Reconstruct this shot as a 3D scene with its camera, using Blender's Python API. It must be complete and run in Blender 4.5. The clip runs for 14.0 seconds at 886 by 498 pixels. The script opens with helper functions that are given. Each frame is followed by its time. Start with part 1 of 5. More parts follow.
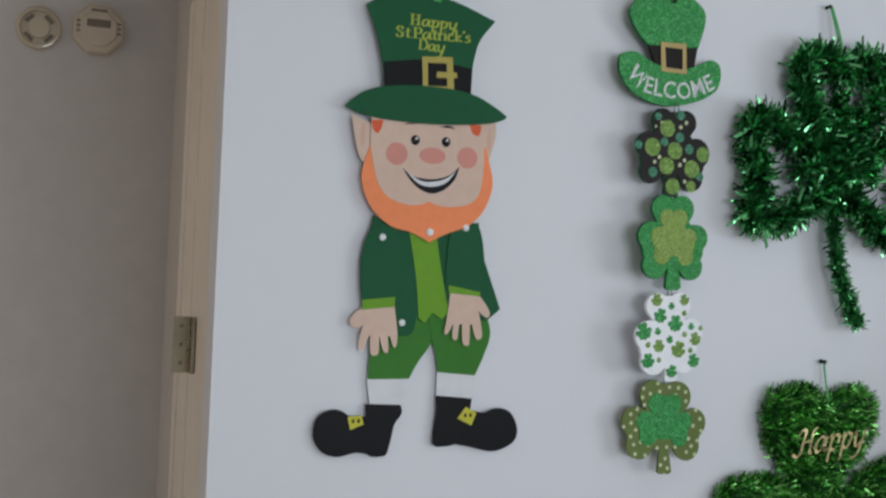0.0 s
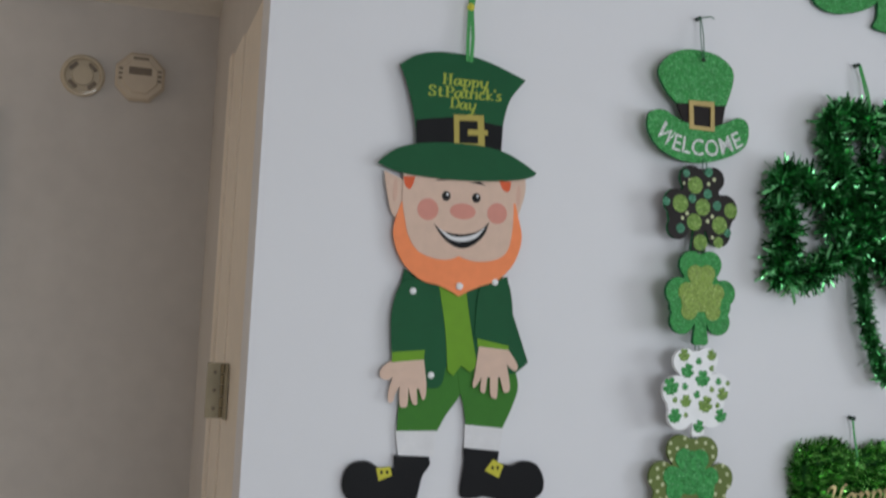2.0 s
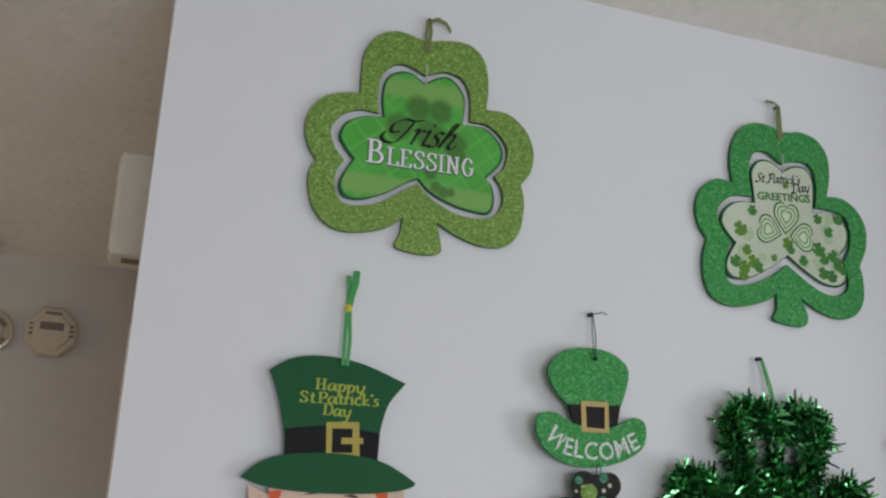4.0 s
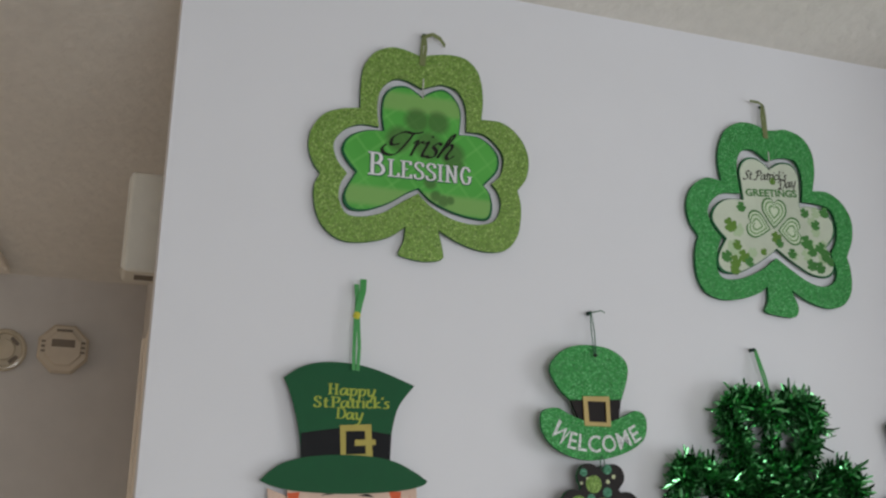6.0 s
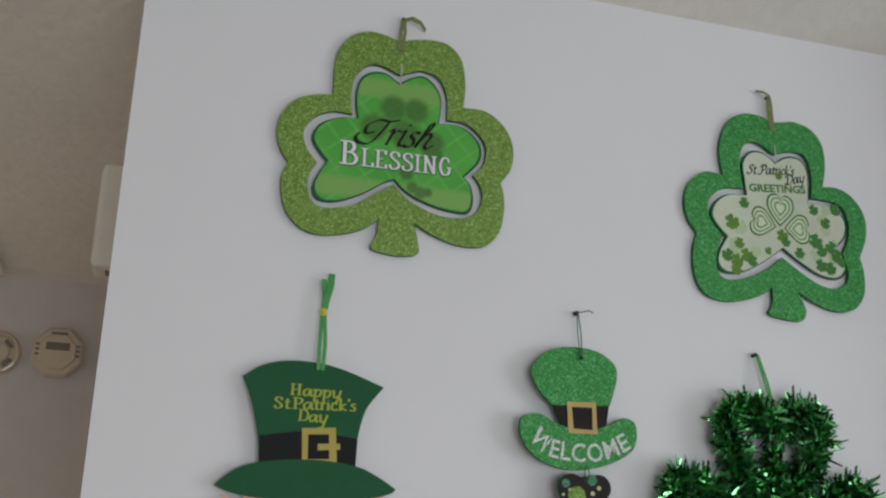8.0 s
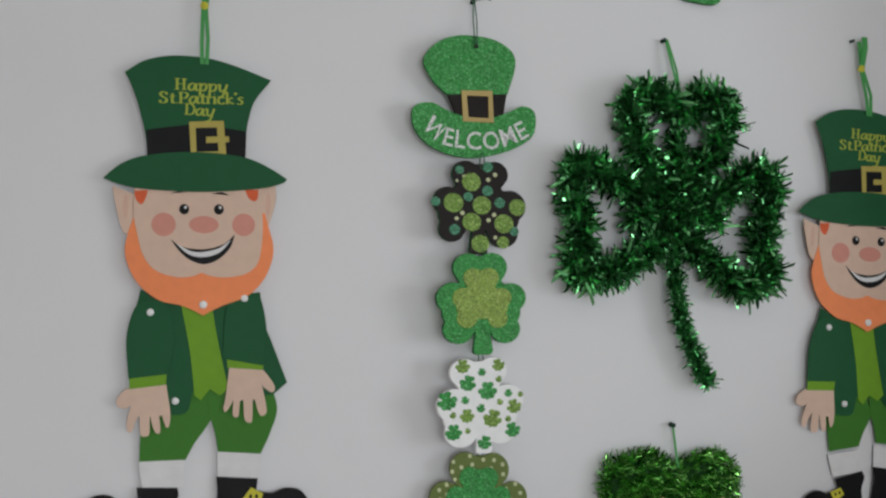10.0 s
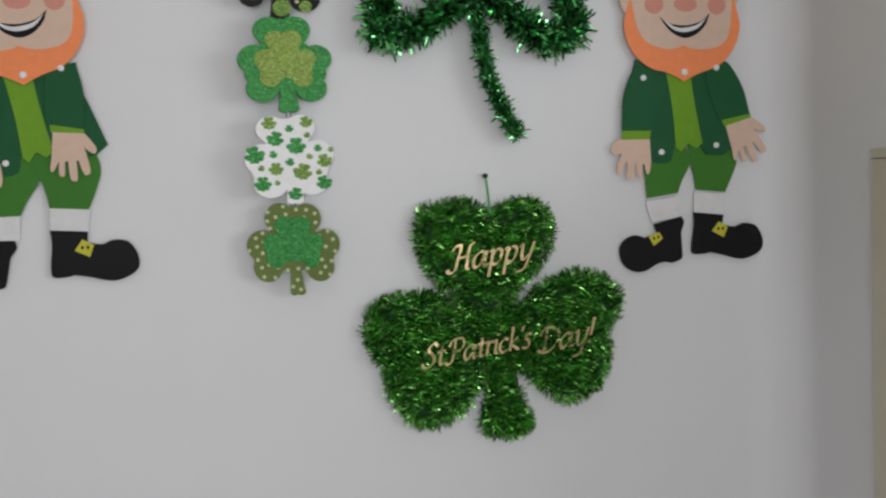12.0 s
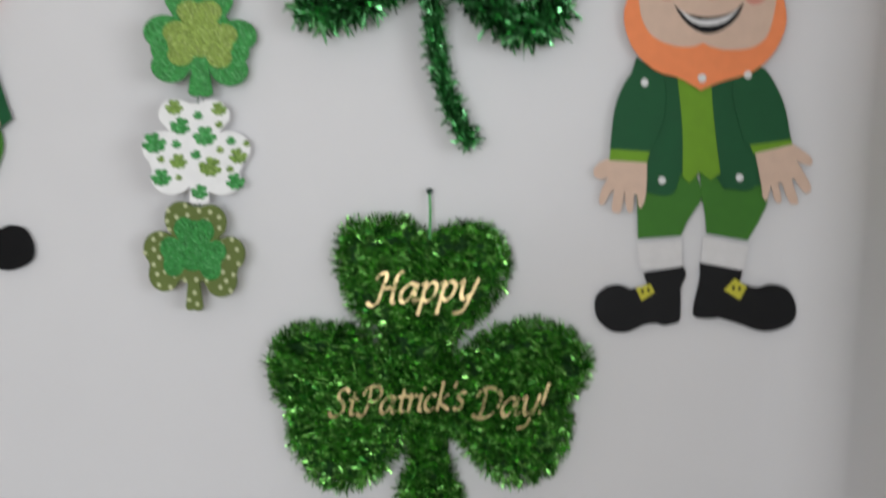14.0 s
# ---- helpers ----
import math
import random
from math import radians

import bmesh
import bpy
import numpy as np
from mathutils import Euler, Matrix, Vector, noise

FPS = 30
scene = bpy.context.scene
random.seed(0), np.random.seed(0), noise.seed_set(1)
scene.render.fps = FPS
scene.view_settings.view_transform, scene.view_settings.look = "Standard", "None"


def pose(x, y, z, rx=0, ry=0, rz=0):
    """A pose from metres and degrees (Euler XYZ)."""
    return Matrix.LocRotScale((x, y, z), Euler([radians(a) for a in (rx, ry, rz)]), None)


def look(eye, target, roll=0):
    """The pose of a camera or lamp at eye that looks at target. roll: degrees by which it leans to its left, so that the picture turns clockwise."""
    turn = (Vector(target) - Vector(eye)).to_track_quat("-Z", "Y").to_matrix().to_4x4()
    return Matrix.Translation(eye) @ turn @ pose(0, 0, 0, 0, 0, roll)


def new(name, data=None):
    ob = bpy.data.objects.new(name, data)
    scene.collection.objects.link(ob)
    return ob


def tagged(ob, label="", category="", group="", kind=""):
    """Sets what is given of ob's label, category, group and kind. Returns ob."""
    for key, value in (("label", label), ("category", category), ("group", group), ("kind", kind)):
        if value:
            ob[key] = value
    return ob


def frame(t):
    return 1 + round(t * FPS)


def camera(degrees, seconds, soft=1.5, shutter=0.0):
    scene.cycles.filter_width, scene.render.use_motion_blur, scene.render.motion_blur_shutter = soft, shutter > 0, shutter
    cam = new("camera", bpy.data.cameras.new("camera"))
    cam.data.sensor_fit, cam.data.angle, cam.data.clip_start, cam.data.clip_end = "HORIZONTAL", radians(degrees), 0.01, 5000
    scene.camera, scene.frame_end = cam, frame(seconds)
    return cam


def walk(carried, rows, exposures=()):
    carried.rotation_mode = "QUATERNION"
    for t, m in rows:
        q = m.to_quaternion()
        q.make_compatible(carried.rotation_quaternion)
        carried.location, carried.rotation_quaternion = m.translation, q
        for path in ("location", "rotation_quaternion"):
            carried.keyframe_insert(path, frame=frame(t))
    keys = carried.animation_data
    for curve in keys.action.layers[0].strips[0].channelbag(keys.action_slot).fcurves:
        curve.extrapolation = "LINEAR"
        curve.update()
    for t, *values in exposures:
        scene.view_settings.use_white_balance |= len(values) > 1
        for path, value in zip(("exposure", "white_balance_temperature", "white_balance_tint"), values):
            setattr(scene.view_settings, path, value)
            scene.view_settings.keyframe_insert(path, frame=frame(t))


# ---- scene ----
from mathutils.geometry import tessellate_polygon

cam = camera(47.0, 14.0, 2.3, 0.35)
PATH = [
    (0, (-0.092, -1.574, 1.558), (0.562, 0.316, 1.593), 2.4),
    (0.5, (-0.084, -1.599, 1.575), (0.575, 0.286, 1.675), 1.7),
    (1, (-0.088, -1.601, 1.591), (0.562, 0.289, 1.663), 2.3),
    (1.5, (-0.102, -1.599, 1.564), (0.508, 0.305, 1.616), 2.9),
    (2, (-0.100, -1.604, 1.588), (0.491, 0.304, 1.689), 3.1),
    (2.5, (-0.013, -1.59, 1.683), (0.489, 0.329, 1.939), 3.2),
    (2.7, (0.018, -1.586, 1.722), (0.463, 0.337, 2.046), 4.4),
    (3, (0.094, -1.613, 1.76), (0.547, 0.288, 2.189), 5.0),
    (3.2, (0.063, -1.591, 1.781), (0.657, 0.256, 2.269), 4.4),
    (5.3, (0.06, -1.641, 1.769), (0.627, 0.215, 2.252), 2.1),
    (5.5, (0.055, -1.653, 1.768), (0.624, 0.203, 2.252), 1.9),
    (6, (0.031, -1.656, 1.766), (0.632, 0.186, 2.261), 1.4),
    (6.5, (0.062, -1.655, 1.759), (0.698, 0.17, 2.272), 0.4),
    (7, (0.103, -1.632, 1.758), (0.65, 0.218, 2.285), 1.3),
    (7.5, (0.16, -1.606, 1.751), (0.692, 0.253, 2.262), 2.6),
    (8, (0.171, -1.586, 1.759), (0.689, 0.273, 2.283), 2.4),
    (8.5, (0.263, -1.554, 1.693), (0.772, 0.341, 2.083), 0.3),
    (9, (0.327, -1.506, 1.652), (0.832, 0.417, 1.857), 0.8),
    (9.2, (0.329, -1.510, 1.658), (0.890, 0.402, 1.825), 0.8),
    (11.3, (0.715, -1.832, 1.444), (0.959, 0.152, 1.379), -0.7),
    (11.5, (0.757, -1.833, 1.408), (1.038, 0.145, 1.302), -1.2),
    (12, (0.872, -1.831, 1.415), (1.147, 0.144, 1.271), -2.4),
    (12.5, (0.988, -1.712, 1.335), (1.211, 0.273, 1.245), -1.3),
    (13, (1.113, -1.533, 1.39), (1.286, 0.445, 1.153), 1.5),
    (13.5, (1.267, -1.438, 1.346), (1.28, 0.547, 1.105), -0.2),
    (14, (1.424, -1.491, 1.422), (1.167, 0.488, 1.295), 2.6),
]
LIGHTNESS = [(0, -0.08, 5980, 9), (1.8, -0.07, 6130, 9.5), (3.2, -0.09, 6280, 10), (5.5, -0.14, 6420, 10), (9.2, -0.19, 6460, 10), (12.5, -0.04, 6560, 10.5), (13.5, 0.08, 6540, 10.5), (14, 0.14, 6560, 10.5)]
walk(cam, [(t, look(eye, target, roll)) for t, eye, target, roll in PATH], LIGHTNESS)

# ---- world and light ----
world = bpy.data.worlds.new("world")
world.use_nodes = True
scene.world = world
wn = world.node_tree
sky = wn.nodes.new("ShaderNodeTexSky")
sky.sky_type, sky.sun_disc, sky.sun_elevation, sky.sun_rotation = "NISHITA", False, radians(35), radians(100)
wn.links.new(sky.outputs[0], wn.nodes["Background"].inputs[0])
wn.nodes["Background"].inputs[1].default_value = 0.1


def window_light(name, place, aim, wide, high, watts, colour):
    """An area lamp in a window's opening, as daylight or as added fill."""
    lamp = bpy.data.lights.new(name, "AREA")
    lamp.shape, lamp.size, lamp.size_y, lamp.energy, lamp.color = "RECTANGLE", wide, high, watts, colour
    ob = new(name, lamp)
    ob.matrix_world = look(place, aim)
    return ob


window_light("daylight_side_window", (3.74, -2.7, 1.55), (0.0, -2.7, 2.1), 2.2, 1.3, 41, (0.885, 0.95, 1.0))
# frontal fill added behind the camera, in a made-up window
window_light("back_fill_light", (0.7, -4.14, 1.5), (1.1, 0.0, 2.2), 1.9, 1.2, 43, (0.93, 0.965, 1.0))
# warm fill added to brighten the hall; its window is made up
window_light("hall_fill_light", (-2.54, 0.6, 1.55), (0.0, 0.6, 1.5), 0.85, 1.0, 6.4, (1.0, 0.73, 0.47))

# ---- materials ----


def material(name):
    m = bpy.data.materials.new(name)
    m.use_nodes = True
    return m, m.node_tree, m.node_tree.nodes["Principled BSDF"]


def node(tree, kind, **values):
    n = tree.nodes.new(kind)
    for key, value in values.items():
        n.inputs[key.replace("_", " ")].default_value = value
    return n


def coords(tree):
    return tree.nodes.new("ShaderNodeTexCoord").outputs["Object"]


def mix(tree, fac, a, b, blend="MIX"):
    n = tree.nodes.new("ShaderNodeMix")
    n.data_type, n.blend_type = "RGBA", blend
    for socket, value in ((n.inputs[0], fac), (n.inputs[6], a), (n.inputs[7], b)):
        if isinstance(value, bpy.types.NodeSocket):
            tree.links.new(value, socket)
        else:
            socket.default_value = value if isinstance(value, (int, float)) else (*value[:3], 1)
    return n.outputs[2]


def ramp(tree, source, low, high):
    n = tree.nodes.new("ShaderNodeMapRange")
    n.inputs["From Min"].default_value, n.inputs["From Max"].default_value = low, high
    tree.links.new(source, n.inputs["Value"])
    return n.outputs[0]


def plain(name, colour, rough=0.6, metal=0.0, vary=0.12, grain=60.0, bump=0.15, bump_scale=300.0, depth=0.0004, spec=0.5, fleck=0.93):
    """A surface with large, soft stains and a fine grain."""
    m, tree, bsdf = material(name)
    at = coords(tree)
    big = node(tree, "ShaderNodeTexNoise", Scale=grain * 0.08, Detail=4.0)
    fine = node(tree, "ShaderNodeTexNoise", Scale=grain, Detail=6.0)
    relief = node(tree, "ShaderNodeTexNoise", Scale=bump_scale, Detail=3.0)
    for n in (big, fine, relief):
        tree.links.new(at, n.inputs["Vector"])
    dark = [c * (1 - vary) for c in colour]
    light = [min(1, c * (1 + vary * 0.6)) for c in colour]
    one = mix(tree, ramp(tree, big.outputs[0], 0.3, 0.7), dark, light)
    two = mix(tree, ramp(tree, fine.outputs[0], 0.3, 0.7), (fleck,) * 3, (1, 1, 1))
    tree.links.new(mix(tree, 1.0, one, two, "MULTIPLY"), bsdf.inputs["Base Color"])
    spread = tree.nodes.new("ShaderNodeMapRange")
    spread.inputs["To Min"].default_value, spread.inputs["To Max"].default_value = max(0, rough - 0.08), min(1, rough + 0.08)
    tree.links.new(fine.outputs[0], spread.inputs["Value"])
    tree.links.new(spread.outputs[0], bsdf.inputs["Roughness"])
    bsdf.inputs["Metallic"].default_value = metal
    bsdf.inputs["Specular IOR Level"].default_value = spec
    b = tree.nodes.new("ShaderNodeBump")
    b.inputs["Strength"].default_value, b.inputs["Distance"].default_value = bump, depth
    tree.links.new(relief.outputs[0], b.inputs["Height"])
    tree.links.new(b.outputs[0], bsdf.inputs["Normal"])
    return m


def glitter(name, colour, spark, flake=740.0, share=0.89):
    """Glitter glued on board: flakes that lean all ways, some with painted-on glints."""
    m, tree, bsdf = material(name)
    at = coords(tree)
    cells = node(tree, "ShaderNodeTexVoronoi", Scale=flake)
    clumps = node(tree, "ShaderNodeTexNoise", Scale=160.0, Detail=3.0)
    for n in (cells, clumps):
        tree.links.new(at, n.inputs["Vector"])
    part_of = tree.nodes.new("ShaderNodeSeparateColor")
    tree.links.new(cells.outputs["Color"], part_of.inputs[0])
    base = mix(tree, ramp(tree, part_of.outputs[0], 0.0, 1.0), [c * 0.45 for c in colour], [min(1, c * 1.42) for c in colour])
    base = mix(tree, ramp(tree, part_of.outputs[1], share, share + 0.03), base, spark)
    shade = mix(tree, ramp(tree, clumps.outputs[0], 0.3, 0.7), (0.82, 0.82, 0.82), (1, 1, 1))
    tree.links.new(mix(tree, 1.0, base, shade, "MULTIPLY"), bsdf.inputs["Base Color"])
    lean = tree.nodes.new("ShaderNodeVectorMath")
    lean.operation = "MULTIPLY_ADD"
    lean.inputs[1].default_value, lean.inputs[2].default_value = (0.7, 0.7, 0.7), (-0.35, -0.35, -0.35)
    tree.links.new(cells.outputs["Color"], lean.inputs[0])
    total = tree.nodes.new("ShaderNodeVectorMath")
    tree.links.new(lean.outputs[0], total.inputs[0])
    tree.links.new(tree.nodes.new("ShaderNodeNewGeometry").outputs["Normal"], total.inputs[1])
    unit = tree.nodes.new("ShaderNodeVectorMath")
    unit.operation = "NORMALIZE"
    tree.links.new(total.outputs[0], unit.inputs[0])
    tree.links.new(unit.outputs[0], bsdf.inputs["Normal"])
    bsdf.inputs["Roughness"].default_value, bsdf.inputs["Metallic"].default_value = 0.42, 0.25
    return m


def foil(name, dark, light, rough=0.22):
    """Metal foil strips, each of its own tone: glints and dark reflections as colour."""
    m, tree, bsdf = material(name)
    island = tree.nodes.new("ShaderNodeNewGeometry").outputs["Random Per Island"]
    skew = tree.nodes.new("ShaderNodeMath")
    skew.operation = "POWER"
    skew.inputs[1].default_value = 1.6
    tree.links.new(island, skew.inputs[0])
    tree.links.new(mix(tree, skew.outputs[0], dark, light), bsdf.inputs["Base Color"])
    bsdf.inputs["Metallic"].default_value, bsdf.inputs["Roughness"].default_value = 0.85, rough
    return m


def tartan(name):
    """A bright green print with a slanting check and two pale bands."""
    m, tree, bsdf = material(name)
    at = coords(tree)
    turned = node(tree, "ShaderNodeMapping", Rotation=(0, radians(40), 0))
    tree.links.new(at, turned.inputs["Vector"])
    col = (0.062, 0.36, 0.036)
    for way in ("X", "Z"):
        wave = node(tree, "ShaderNodeTexWave", Scale=9.0, Distortion=0.4)
        wave.bands_direction = way
        tree.links.new(turned.outputs[0], wave.inputs["Vector"])
        col = mix(tree, ramp(tree, wave.outputs[1], 0.92, 1.15), col, (0.19, 0.54, 0.11))
        broad = node(tree, "ShaderNodeTexWave", Scale=3.0)
        broad.bands_direction = way
        tree.links.new(turned.outputs[0], broad.inputs["Vector"])
        col = mix(tree, ramp(tree, broad.outputs[1], 0.2, 3.2), col, (0.10, 0.45, 0.06))
    split = tree.nodes.new("ShaderNodeSeparateXYZ")
    tree.links.new(at, split.inputs[0])
    for level in (-0.136, -0.318):
        off = tree.nodes.new("ShaderNodeMath")
        off.operation = "SUBTRACT"
        off.inputs[1].default_value = level
        tree.links.new(split.outputs["Z"], off.inputs[0])
        size = tree.nodes.new("ShaderNodeMath")
        size.operation = "ABSOLUTE"
        tree.links.new(off.outputs[0], size.inputs[0])
        col = mix(tree, ramp(tree, size.outputs[0], 0.022, 0.012), col, (0.19, 0.40, 0.09))
    flat = tree.nodes.new("ShaderNodeVectorMath")
    flat.operation = "MULTIPLY"
    flat.inputs[1].default_value = (1, 0, 1)
    tree.links.new(at, flat.inputs[0])
    mark = None
    for x, z, r in IB_MARK:
        gap = tree.nodes.new("ShaderNodeVectorMath")
        gap.operation = "DISTANCE"
        gap.inputs[1].default_value = (x / 1000, 0, z / 1000)
        tree.links.new(flat.outputs[0], gap.inputs[0])
        leaf = ramp(tree, gap.outputs["Value"], 0.00125 * r, 0.00072 * r)
        if mark is not None:
            both = tree.nodes.new("ShaderNodeMath")
            both.operation = "MAXIMUM"
            tree.links.new(mark, both.inputs[0])
            tree.links.new(leaf, both.inputs[1])
            leaf = both.outputs[0]
        mark = leaf
    half = tree.nodes.new("ShaderNodeMath")
    half.operation = "MULTIPLY"
    half.inputs[1].default_value = 0.8
    tree.links.new(mark, half.inputs[0])
    col = mix(tree, half.outputs[0], col, (0.045, 0.13, 0.016))
    tree.links.new(col, bsdf.inputs["Base Color"])
    bsdf.inputs["Roughness"].default_value = 0.45
    return m


# the shamrock printed in soft shades on the check, as discs (mm)
IB_MARK = [(-8, -168, 23), (31, -167, 22), (-40, -207, 24), (60, -224, 23), (64, -240, 18), (14, -212, 27), (20, -281, 12), (31, -305, 10), (45, -312, 11), (58, -310, 8)]
PAINT = plain("lavender_white_wall_paint", (0.76, 0.755, 0.775), 0.6, vary=0.02, grain=9, bump=0.3, bump_scale=260, fleck=0.985)
HALL = plain("beige_hall_paint", (0.62, 0.585, 0.545), 0.65, vary=0.05, grain=14, bump=0.25, bump_scale=220)
CEILING = plain("knockdown_ceiling_plaster", (0.82, 0.78, 0.71), 0.85, vary=0.05, grain=30, bump=0.7, bump_scale=48, depth=0.005)
TRIM = plain("cream_gloss_trim", (0.88, 0.79, 0.67), 0.4, vary=0.06, grain=25, bump=0.1)
CARPET = plain("tan_carpet", (0.44, 0.39, 0.33), 0.95, vary=0.2, grain=120, bump=0.8, bump_scale=600, depth=0.003)
CREAM = plain("cream_enamel", (0.62, 0.57, 0.46), 0.35, vary=0.05, grain=12, bump=0.06)
PLASTIC = plain("aged_ivory_plastic", (0.60, 0.51, 0.39), 0.45, vary=0.08, grain=30)
CHIME = plain("cream_white_plastic", (0.80, 0.76, 0.66), 0.4, vary=0.05, grain=30)
PLASTIC_GLOSS = plain("glossy_ivory_plastic", (0.58, 0.50, 0.37), 0.14, vary=0.08, grain=30, bump=0.03)
PLASTIC_DARK = plain("brown_grey_vent", (0.20, 0.16, 0.12), 0.6)
HINGE_LEAF = plain("worn_tan_brass", (0.40, 0.35, 0.24), 0.45, 0.4, vary=0.2, grain=90)
METAL = plain("dull_aged_brass", (0.20, 0.165, 0.10), 0.42, 0.8)
GLASS_FRAME = plain("white_window_frame", (0.8, 0.8, 0.8), 0.4, vary=0.04)

CARD_GREEN = plain("dark_green_printed_card", (0.015, 0.100, 0.038), 0.55, vary=0.08, grain=40, spec=0.15)
CARD_BLACK = plain("black_printed_card", (0.007, 0.007, 0.008), 0.5, vary=0.1, grain=40, spec=0.15)
CARD_GOLD = plain("gold_yellow_print", (0.48, 0.40, 0.10), 0.5, vary=0.06, spec=0.15)
CARD_LIME = plain("lime_printed_card", (0.17, 0.36, 0.026), 0.55, vary=0.06, spec=0.15)
CARD_LEG = plain("mid_green_printed_card", (0.055, 0.205, 0.028), 0.55, vary=0.07, spec=0.15)
CARD_SKIN = plain("peach_printed_card", (0.72, 0.52, 0.41), 0.55, vary=0.04, spec=0.15)
CARD_ORANGE = plain("orange_printed_card", (0.98, 0.30, 0.12), 0.55, vary=0.05, spec=0.15)
CARD_BLUSH = plain("pink_printed_card", (0.68, 0.30, 0.24), 0.55, vary=0.04, spec=0.15)
CARD_EAR = plain("dull_pink_printed_card", (0.69, 0.45, 0.35), 0.55, vary=0.04, spec=0.15)
CARD_RED = plain("red_orange_printed_card", (0.72, 0.13, 0.05), 0.55, vary=0.04, spec=0.15)
CARD_WHITE = plain("white_printed_card", (0.78, 0.77, 0.78), 0.55, vary=0.05, spec=0.15)
BOARD_WHITE = plain("bright_white_painted_board", (0.90, 0.90, 0.90), 0.45, vary=0.03, spec=0.3)
CARD_YELLOW = plain("yellow_print", (0.60, 0.56, 0.06), 0.5, vary=0.05, spec=0.15)
CARD_SAGE = plain("dull_yellow_green_print", (0.40, 0.47, 0.07), 0.5, vary=0.05, spec=0.15)
PEARL = plain("white_paper_fastener", (0.82, 0.82, 0.82), 0.3, vary=0.03)

GL_GREEN = glitter("green_glitter", (0.026, 0.275, 0.046), (0.22, 0.62, 0.26))
GL_OLIVE = glitter("olive_glitter", (0.17, 0.31, 0.045), (0.52, 0.68, 0.22))
GL_MOSS = glitter("yellow_green_glitter", (0.25, 0.37, 0.06), (0.58, 0.70, 0.26))
GL_WHITE = glitter("white_glitter", (0.76, 0.82, 0.76), (0.95, 0.95, 0.9))
GL_TEAL = glitter("teal_green_glitter", (0.05, 0.23, 0.12), (0.25, 0.55, 0.4))
PRINT_OLIVE = plain("olive_print", (0.155, 0.205, 0.060), 0.55, vary=0.1, spec=0.15)
PRINT_PALE = plain("pale_green_cream_print", (0.62, 0.70, 0.52), 0.55, vary=0.05, spec=0.15)
PRINT_LEAF = plain("leaf_green_print", (0.065, 0.21, 0.05), 0.55, vary=0.15, spec=0.15)
PRINT_MOSS = plain("mossy_green_print", (0.12, 0.24, 0.04), 0.55, vary=0.15, spec=0.15)
PRINT_CREAM = plain("greenish_white_print", (0.57, 0.62, 0.49), 0.55, vary=0.12, grain=50, spec=0.15)
PRINT_GHOST = plain("faint_green_print", (0.43, 0.55, 0.34), 0.55, vary=0.15, spec=0.15)
PRINT_BLACK = plain("brown_black_print", (0.018, 0.014, 0.013), 0.5, spec=0.15)
PRINT_SOFT = plain("soft_green_print", (0.20, 0.36, 0.15), 0.55, vary=0.1, spec=0.15)
PRINT_CHALK = plain("pale_yellow_green_dots", (0.60, 0.64, 0.38), 0.55, vary=0.08, spec=0.15)
EDGE_GREEN = plain("dark_green_painted_rim", (0.02, 0.13, 0.05), 0.5, spec=0.15)
TARTAN = tartan("green_check_print")
PAD_CARD = plain("dark_green_backing_card", (0.008, 0.05, 0.010), 0.6, spec=0.15)
FOIL_DARK = foil("green_tinsel_foil", (0.015, 0.110, 0.025), (0.30, 0.84, 0.36), 0.10)
FOIL_LIGHT = foil("bright_green_tinsel_foil", (0.012, 0.125, 0.012), (0.42, 0.97, 0.24), 0.12)
GOLD = plain("gold_foil", (0.60, 0.46, 0.23), 0.30, 0.85, vary=0.25, grain=80, bump=0.9, bump_scale=45, depth=0.002)
TAN_GOLD = plain("matt_gold_paint", (0.50, 0.37, 0.13), 0.5, 0.15, vary=0.15, grain=60)
RIBBON = plain("green_satin_ribbon", (0.05, 0.32, 0.07), 0.4, vary=0.1)
RIBBON_OLIVE = plain("olive_ribbon", (0.17, 0.20, 0.07), 0.5, vary=0.1)
THREAD = plain("dark_green_thread", (0.03, 0.13, 0.06), 0.7)
PIN = plain("dark_green_pin_head", (0.015, 0.045, 0.03), 0.35, spec=0.15)
WIRE = plain("silver_wire", (0.6, 0.6, 0.58), 0.3, 0.9)

# ---- building helpers ----


def part(name, bm, mats, parent=None, label="", category="", group="", kind=""):
    """Links a bmesh as one mesh object under a thing or a part."""
    bmesh.ops.recalc_face_normals(bm, faces=bm.faces)
    me = bpy.data.meshes.new(name)
    bm.to_mesh(me)
    bm.free()
    for m in mats if isinstance(mats, (list, tuple)) else [mats]:
        me.materials.append(m)
    ob = new(name, me)
    ob.parent = parent
    return tagged(ob, label, category, group, kind)


def thing(name, x, y, z, label, category, group="", turn=0.0, kind=""):
    ob = new(name)
    ob.empty_display_size = 0.05
    ob.matrix_world = pose(x, y, z, 0, turn, 0)
    return tagged(ob, label, category, group, kind)


def box(bm, x0, x1, y0, y1, z0, z1, mat=0, bevel=0.0):
    made = bmesh.ops.create_cube(bm, size=1.0, matrix=Matrix.Translation(((x0 + x1) / 2, (y0 + y1) / 2, (z0 + z1) / 2)) @ Matrix.Diagonal((x1 - x0, y1 - y0, z1 - z0, 1)))
    faces = {f for v in made["verts"] for f in v.link_faces}
    for f in faces:
        f.material_index = mat
    if bevel:
        edges = {e for v in made["verts"] for e in v.link_edges}
        bmesh.ops.bevel(bm, geom=list(edges), offset=bevel, segments=2, affect="EDGES", profile=0.5)
    return bm


def boxes(*rows, bevel=0.0):
    bm = bmesh.new()
    for row in rows:
        box(bm, *row, bevel=bevel)
    return bm


